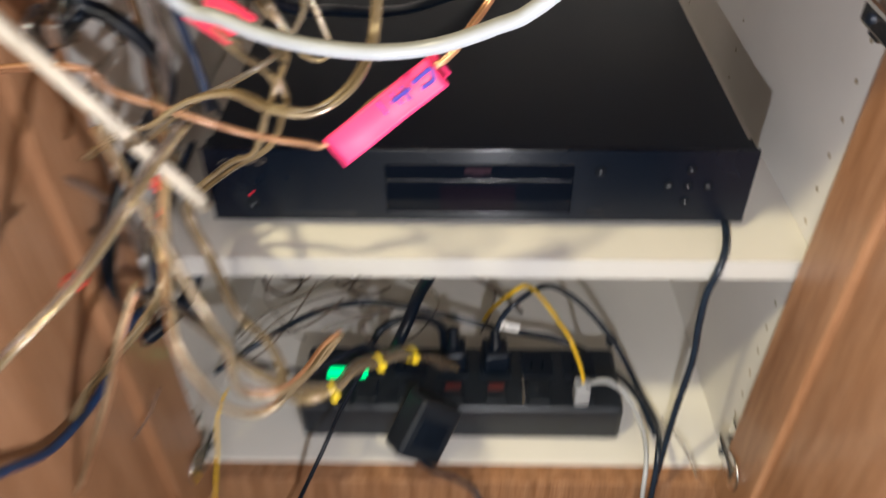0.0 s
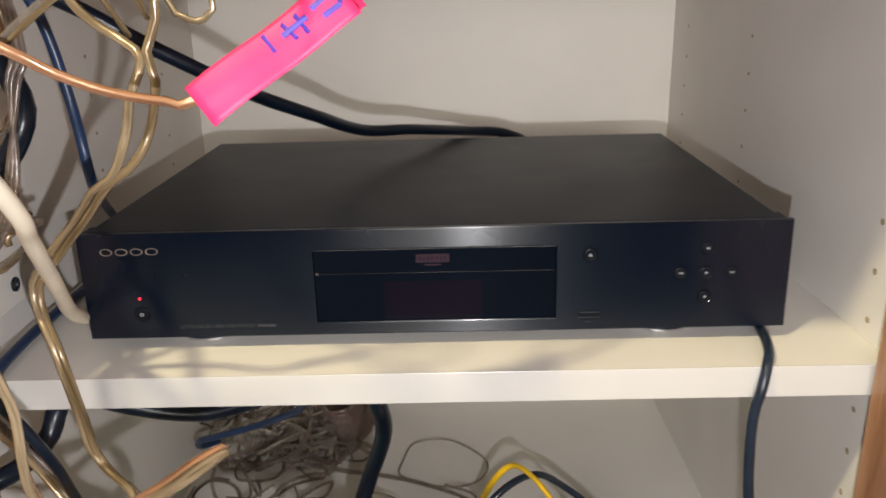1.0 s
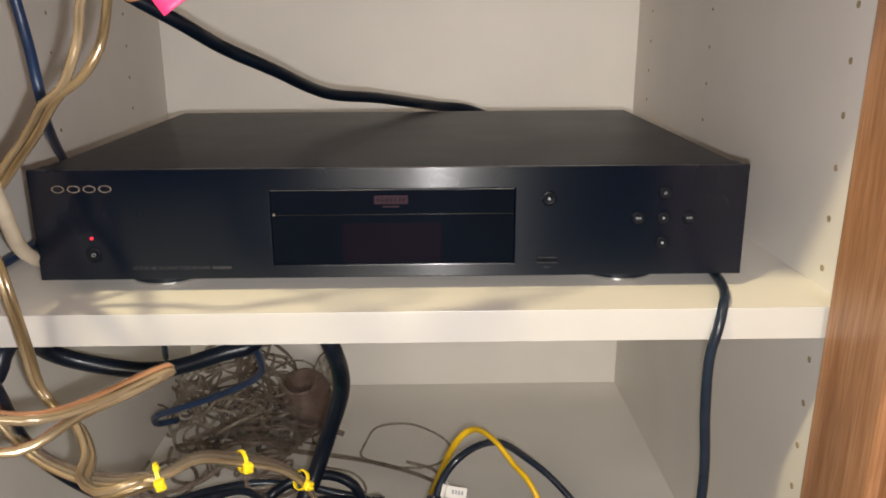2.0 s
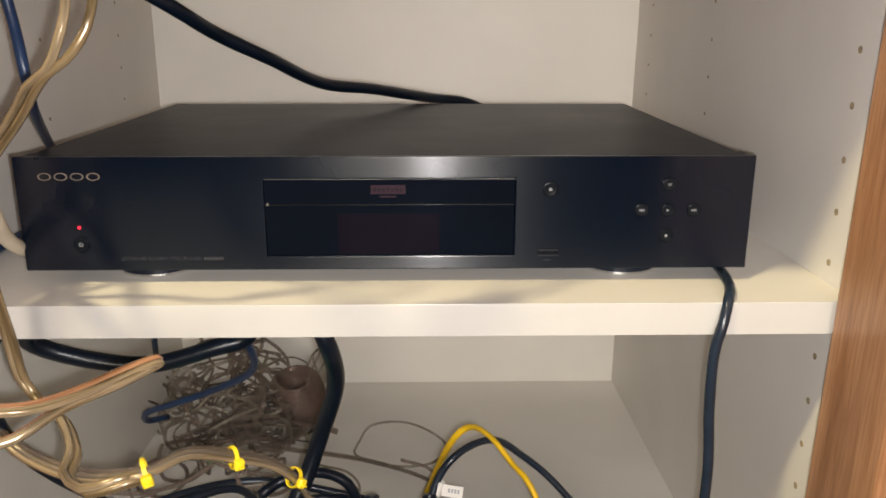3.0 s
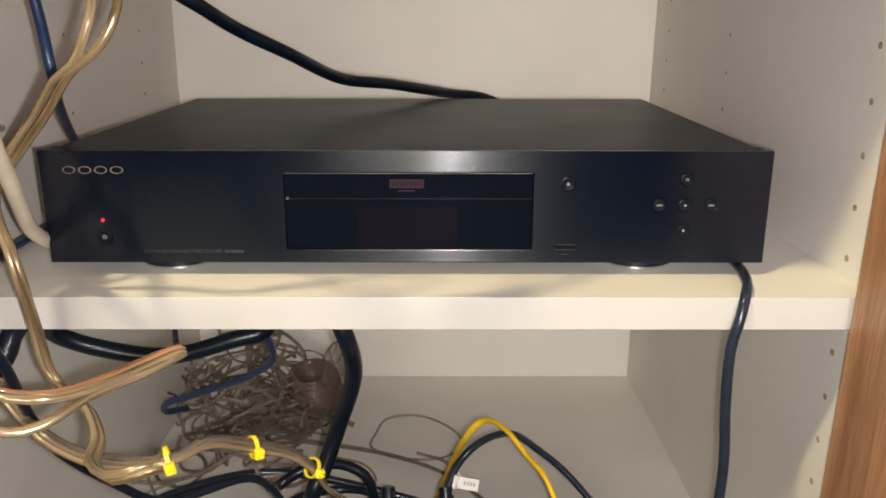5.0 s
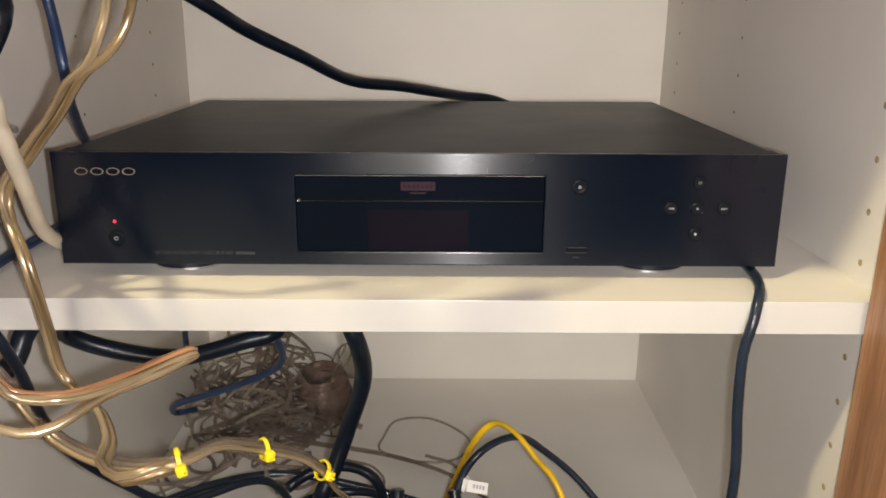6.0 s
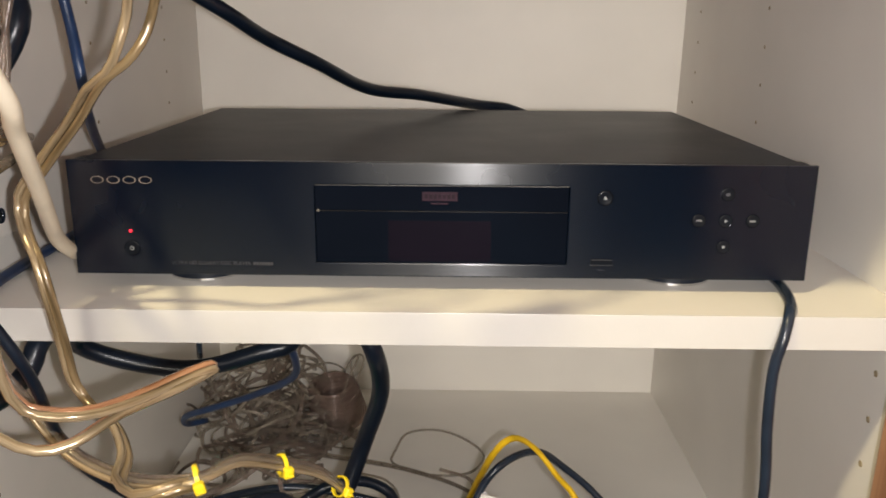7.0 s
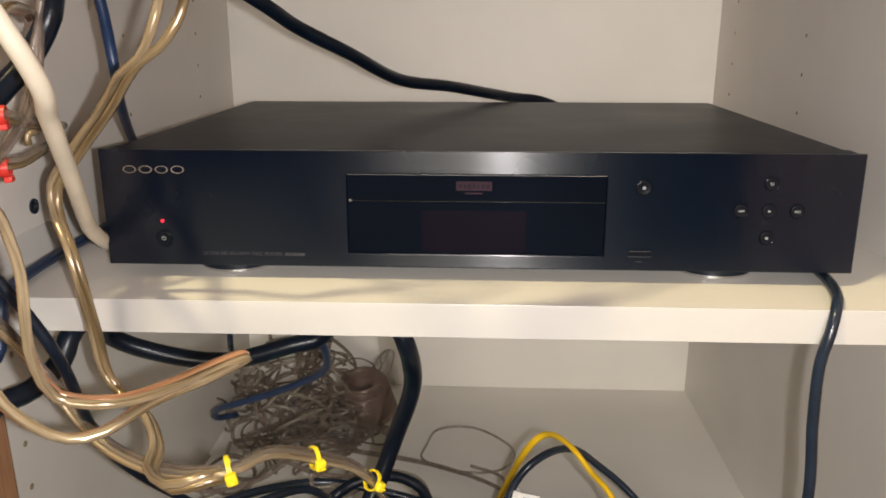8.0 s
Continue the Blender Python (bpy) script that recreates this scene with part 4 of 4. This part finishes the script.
pink_flag()
for shift, tail in (((0, 0, 0), ((-0.125, -0.145, 0.727), (-0.124, -0.105, 0.696))), ((0.0095, 0.004, 0.005), ((-0.117, -0.138, 0.740), (-0.114, -0.108, 0.703)))):
    mid = Vector((-0.131, -0.171, 0.755)) + Vector(shift)
    run = Vector((0.82, -0.10, -0.56)).normalized()
    n = run.cross(Vector((0.5, 0.55, 0.65)))
    m = Matrix.Translation(mid) @ Matrix((run, n.cross(run).normalized(), n.normalized())).transposed().to_4x4()
    tape = anchor("tape_flag", mid, "red tape folded round a pale speaker conductor", "cable label", "red tape flags")
    part("tape_front", turned(box(-0.0115, 0.0115, -0.0030, 0.0038, 0.0012, 0.0016, 0.0002), m), RED_TAPE, tape)
    part("tape_back", turned(box(-0.0110, 0.0118, -0.0036, 0.0032, -0.0016, -0.0012, 0.0002), m), RED_TAPE, tape)
    part("tape_fold", turned(tube([Vector((-0.0112, 0.0030, 0)), Vector((0, 0.0031, 0)), Vector((0.0114, 0.0030, 0))], 0.0017, 10), m), RED_TAPE, tape, smooth=True)
    cable("parted_wire", [mid - run * 0.030 + Vector((0, 0.01, 0.02)), mid, mid + run * 0.014, *tail], 0.0013, AGED, "pale parted conductor leaving a red tape flag", "wire", "parted wires")
lab = anchor("cable_label", FLAG[0], "white paper label wrapped round a dark cable", "cable label")
fx, fy, fz = FLAG[0]
part("wrap", turned(ring((0, 0, -0.0055), (0, 0, 1), 0.0036, 0.0031, 0.011, 24), Matrix.Translation((fx, fy, fz)) @ Vector((0.35, 0.1, 0.9)).to_track_quat("Z", "Y").to_matrix().to_4x4()), LABEL, lab)
flag_m = Matrix.Translation((fx + 0.0025, fy - 0.003, fz)) @ pose(0, 0, 0, -20, 6, -8)
sheet = part("paper_flag", turned(box(0, 0.016, -0.0003, 0.0003, -0.0046, 0.0046, 0.0001), flag_m), LABEL, lab)
for k in range(4):
    part("ink_bar", turned(box(0.0045 + 0.0024 * k, 0.0062 + 0.0024 * k, -0.0006, -0.0002, -0.0012, 0.0018), flag_m), ICON, sheet)


# ---- the heap of spare leads at the back of the cabinet floor ----
def wire_coil(at):
    """A thick-walled coil, wound by hand: uneven layers round a narrow hole."""
    c = anchor("wire_coil", at, "hand-wound coil of thin pinkish clear speaker wire", "wire coil")
    x, y, z = at
    core = bmesh.new()
    for layer in range(6):
        r, n = 0.0135 + 0.0027 * layer, (15, 17, 19, 20, 19, 17)[layer]
        pts = []
        for i in range(n * 16):
            a, f = 2 * math.pi * i / 16, i / (n * 16)
            rr = r + 0.0016 * noise.noise((i * 0.17, layer * 3.1, 0)) + 0.0045 * (1 - f) ** 0.8 * (layer / 5)
            lift = 0.0030 * noise.noise((i * 0.045, 3, layer * 1.7)) + 0.0022 * math.sin(a + layer)
            pts.append(Vector((x + rr * math.cos(a), y + 0.95 * rr * math.sin(a), z + 0.0030 + 0.0025 * i / 16 + lift)))
        tube(pts, 0.0013, 6, bm=core)
    lean = Matrix.Translation((x, y, z)) @ pose(0, 0, 0.0105, 22, -5, 0) @ Matrix.Translation((-x, -y, -z))
    turned(core, lean)
    part("winding", core, COIL_WIRE, c, smooth=True)
    for k, (a0, reach, high) in enumerate(((0.2, 0.040, 0.026), (1.9, 0.036, 0.034), (3.6, 0.044, 0.022), (5.2, 0.038, 0.040))):
        pts = [(x + 0.024 * math.cos(a0) + reach * math.sin(math.pi * q) * math.cos(a0 + 2.0 * q) * 0.6, y + 0.022 * math.sin(a0 + 2.4 * q),
                z + 0.048 + high * math.sin(math.pi * q)) for q in (0, 0.2, 0.4, 0.6, 0.8, 1.0)]
        part("loose_turn", turned(tube(spline(pts), 0.0012, 7), lean), DULL, c, smooth=True)


wire_coil((COIL[0][0], COIL[0][1], 0.2070))


def heap(seed, count, mat, radius, name, label, xs=(-0.280, -0.140), ys=(0.315, 0.440), peak=0.10, size=(0.014, 0.036)):
    """Loose loops of thin lead piled on the cabinet floor."""
    rnd = random.Random(seed)
    bm = bmesh.new()
    mx, my, hx, hy = sum(xs) / 2, sum(ys) / 2, (xs[1] - xs[0]) / 2, (ys[1] - ys[0]) / 2
    for k in range(count):
        cx, cy = rnd.uniform(*xs), rnd.uniform(*ys)
        top = peak * max(0.15, 1 - ((cx - mx) / hx) ** 2) * max(0.25, 1 - ((cy - my) / (hy * 1.4)) ** 2)
        cz = BASE + 0.006 + rnd.uniform(0, top)
        r = rnd.uniform(*size)
        tilt = Euler((rnd.uniform(-1.1, 1.1), rnd.uniform(-0.9, 0.9), rnd.uniform(0, 6.3))).to_matrix()
        wind = rnd.uniform(-1.2, 1.2)
        a0, sweep = rnd.uniform(0, 6.3), rnd.uniform(4.2, 10.0)
        squash, open_out = rnd.uniform(0.45, 0.95), rnd.uniform(-0.35, 0.5)
        pts = []
        for i in range(16):
            a = a0 + sweep * i / 15
            grow = 1 + open_out * i / 15
            q = Vector((cx, cy, cz)) + tilt @ Vector((r * grow * math.cos(a) * rnd.uniform(0.92, 1.08), r * grow * squash * math.sin(a), 0.0025 * i * wind))
            q.z = max(q.z, BASE + radius + 0.0005)
            q.x = max(q.x, -0.279)
            pts.append(q)
        line = spline(pts, 0.005)
        for side in (-1, 1):
            tube(line, radius, 6, (side * radius * 0.9, 0), 9.0, bm)
    return tagged(finish(name, bm, mat, True), label, "cables", kind="stuff")


heap(11, 22, BROWN, 0.0011, "lead_tangle", "heap of tangled brown clear speaker leads")
heap(23, 19, DULL, 0.0011, "lead_tangle", "heap of tangled dusty clear speaker leads")
heap(37, 9, PALE, 0.0010, "lead_tangle", "shiny loops of clear speaker lead on the heap")
heap(52, 12, DULL, 0.0011, "lead_tangle", "dusty clear leads curling out before the wire coil", (-0.200, -0.125), (0.325, 0.385), 0.035, (0.016, 0.030))
heap(61, 6, PALE, 0.0011, "lead_tangle", "pale clear loops before the wire coil", (-0.190, -0.125), (0.325, 0.375), 0.045, (0.016, 0.030))
heap(71, 6, BROWN, 0.0011, "lead_tangle", "brown leads trailing flat in front of the heap", (-0.250, -0.110), (0.25, 0.33), 0.016, (0.020, 0.040))
for k in range(4):
    run = []
    for i in range(9):
        u = i / 8
        wave = noise.noise((u * 3.1, k * 2.7, 0.4)), noise.noise((u * 3.7, k * 1.9, 5.2))
        run.append((-0.258 + 0.012 * k + 0.024 * wave[1] * (0 < i) + 0.140 * u, 0.322 + 0.008 * k + 0.022 * wave[0], 0.2125 + 0.010 * math.sin(math.pi * u) * (1 + 0.5 * k) + 0.007 * abs(wave[1])))
    twin_lead("rolled_lead", run, 0.0017, "brown speaker lead folded into a slack flat hank", (BROWN, DULL if k % 3 == 1 else BROWN), group="folded leads")


# ---- the power strip on the cabinet floor ----
strip = anchor("power_strip", (-0.012, 0.05, BASE), "black power strip with switches, plugs and green lights", "power strip")
SX0, SX1, SY0, SY1, SZ = -0.180, 0.156, 0.010, 0.098, 0.257
body = bmesh.new()
box(SX0, SX1, SY0, SY1, BASE + 0.001, SZ, 0.006, body, 3)
part("housing", body, STRIP, strip)
for k in range(6):
    sx = -0.110 + 0.045 * k
    sock = part("socket", box(sx - 0.017, sx + 0.017, 0.052, 0.090, SZ - 0.001, SZ + 0.0022, 0.001), BLACK_RUBBER, strip)
    for dx in (-0.006, 0.006):
        part("slot", box(sx + dx - 0.001, sx + dx + 0.001, 0.064, 0.073, SZ + 0.0016, SZ + 0.0026), GLASS_BLACK, sock)
    sw = part("rocker_switch", box(sx - 0.011, sx + 0.011, 0.018, 0.046, SZ - 0.001, SZ + 0.0035, 0.0012), STRIP, strip)
    if k in (2, 3):
        part("switch_mark", box(sx - 0.008, sx + 0.008, 0.033, 0.040, SZ + 0.0030, SZ + 0.0042, 0.0004), DIM_RED, sw, "dull red switch marking")
part("cover_strip", box(0.052, 0.0545, 0.016, 0.050, SZ + 0.0005, SZ + 0.0035, 0.0004), CHROME, strip)
part("front_badge", box(-0.0215, -0.0185, SY0 - 0.0008, SY0 + 0.001, 0.232, 0.243), ICON, strip)
for gx, w in ((-0.144, 0.010), (-0.116, 0.0045)):
    part("status_light", box(gx - w, gx + w, 0.050, 0.062, SZ - 0.0005, SZ + 0.003, 0.001), GREEN_LED, strip, "lit green status light")


def plug(x, y, z, turn, label):
    p = anchor("plug", (x, y, z), label, "plug", "plugs in the strip")
    m = Matrix.Translation((x, y, z)) @ pose(0, 0, 0, 0, 0, turn)
    part("plug_body", turned(box(-0.0135, 0.0135, -0.015, 0.015, 0.0005, 0.026, 0.004, seg=3), m), BLACK_RUBBER, p)
    part("strain_relief", turned(disc((0, 0, 0.025), (0, 0.35, 1), 0.0065, 0.022, 20, 0.0, 0.0042), m), BLACK_RUBBER, p)
    for k in range(3):
        part("relief_rib", turned(ring((0, 0.0028 + 0.0022 * k, 0.030 + 0.0062 * k), (0, 0.35, 1), 0.0068 - 0.0006 * k, 0.0045, 0.0022, 20), m), BLACK_RUBBER, p)


plug(-0.020, 0.071, SZ + 0.0022, 0, "black moulded plug standing in the power strip")
plug(0.025, 0.071, SZ + 0.0022, 8, "black moulded plug with a pale label band")
adapter = anchor("plug_adapter", (-0.050, 0.0, BASE), "black plug-in power adapter leaning on the power strip", "power adapter")
part("housing", turned(box(-0.026, 0.026, -0.017, 0.017, -0.030, 0.034, 0.005, seg=3), Matrix.Translation((-0.050, -0.010, 0.249)) @ pose(0, 0, 0, -24, 38, 14)), STRIP, adapter)
part("rating_plate", turned(box(-0.016, 0.016, -0.0176, -0.0168, -0.014, 0.016), Matrix.Translation((-0.050, -0.010, 0.249)) @ pose(0, 0, 0, -24, 38, 14)), BLACK_RUBBER, adapter)
charger = anchor("charger_plug", (0.112, 0.024, SZ), "small white charger plug on the strip", "charger")
part("housing", box(0.104, 0.120, 0.014, 0.034, SZ + 0.0002, SZ + 0.024, 0.003, seg=3), COLDWHITE, charger)
part("collar", disc((0.112, 0.022, SZ + 0.0235), (0.3, 0.0, 1), 0.004, 0.007, 18), COLDWHITE, charger)
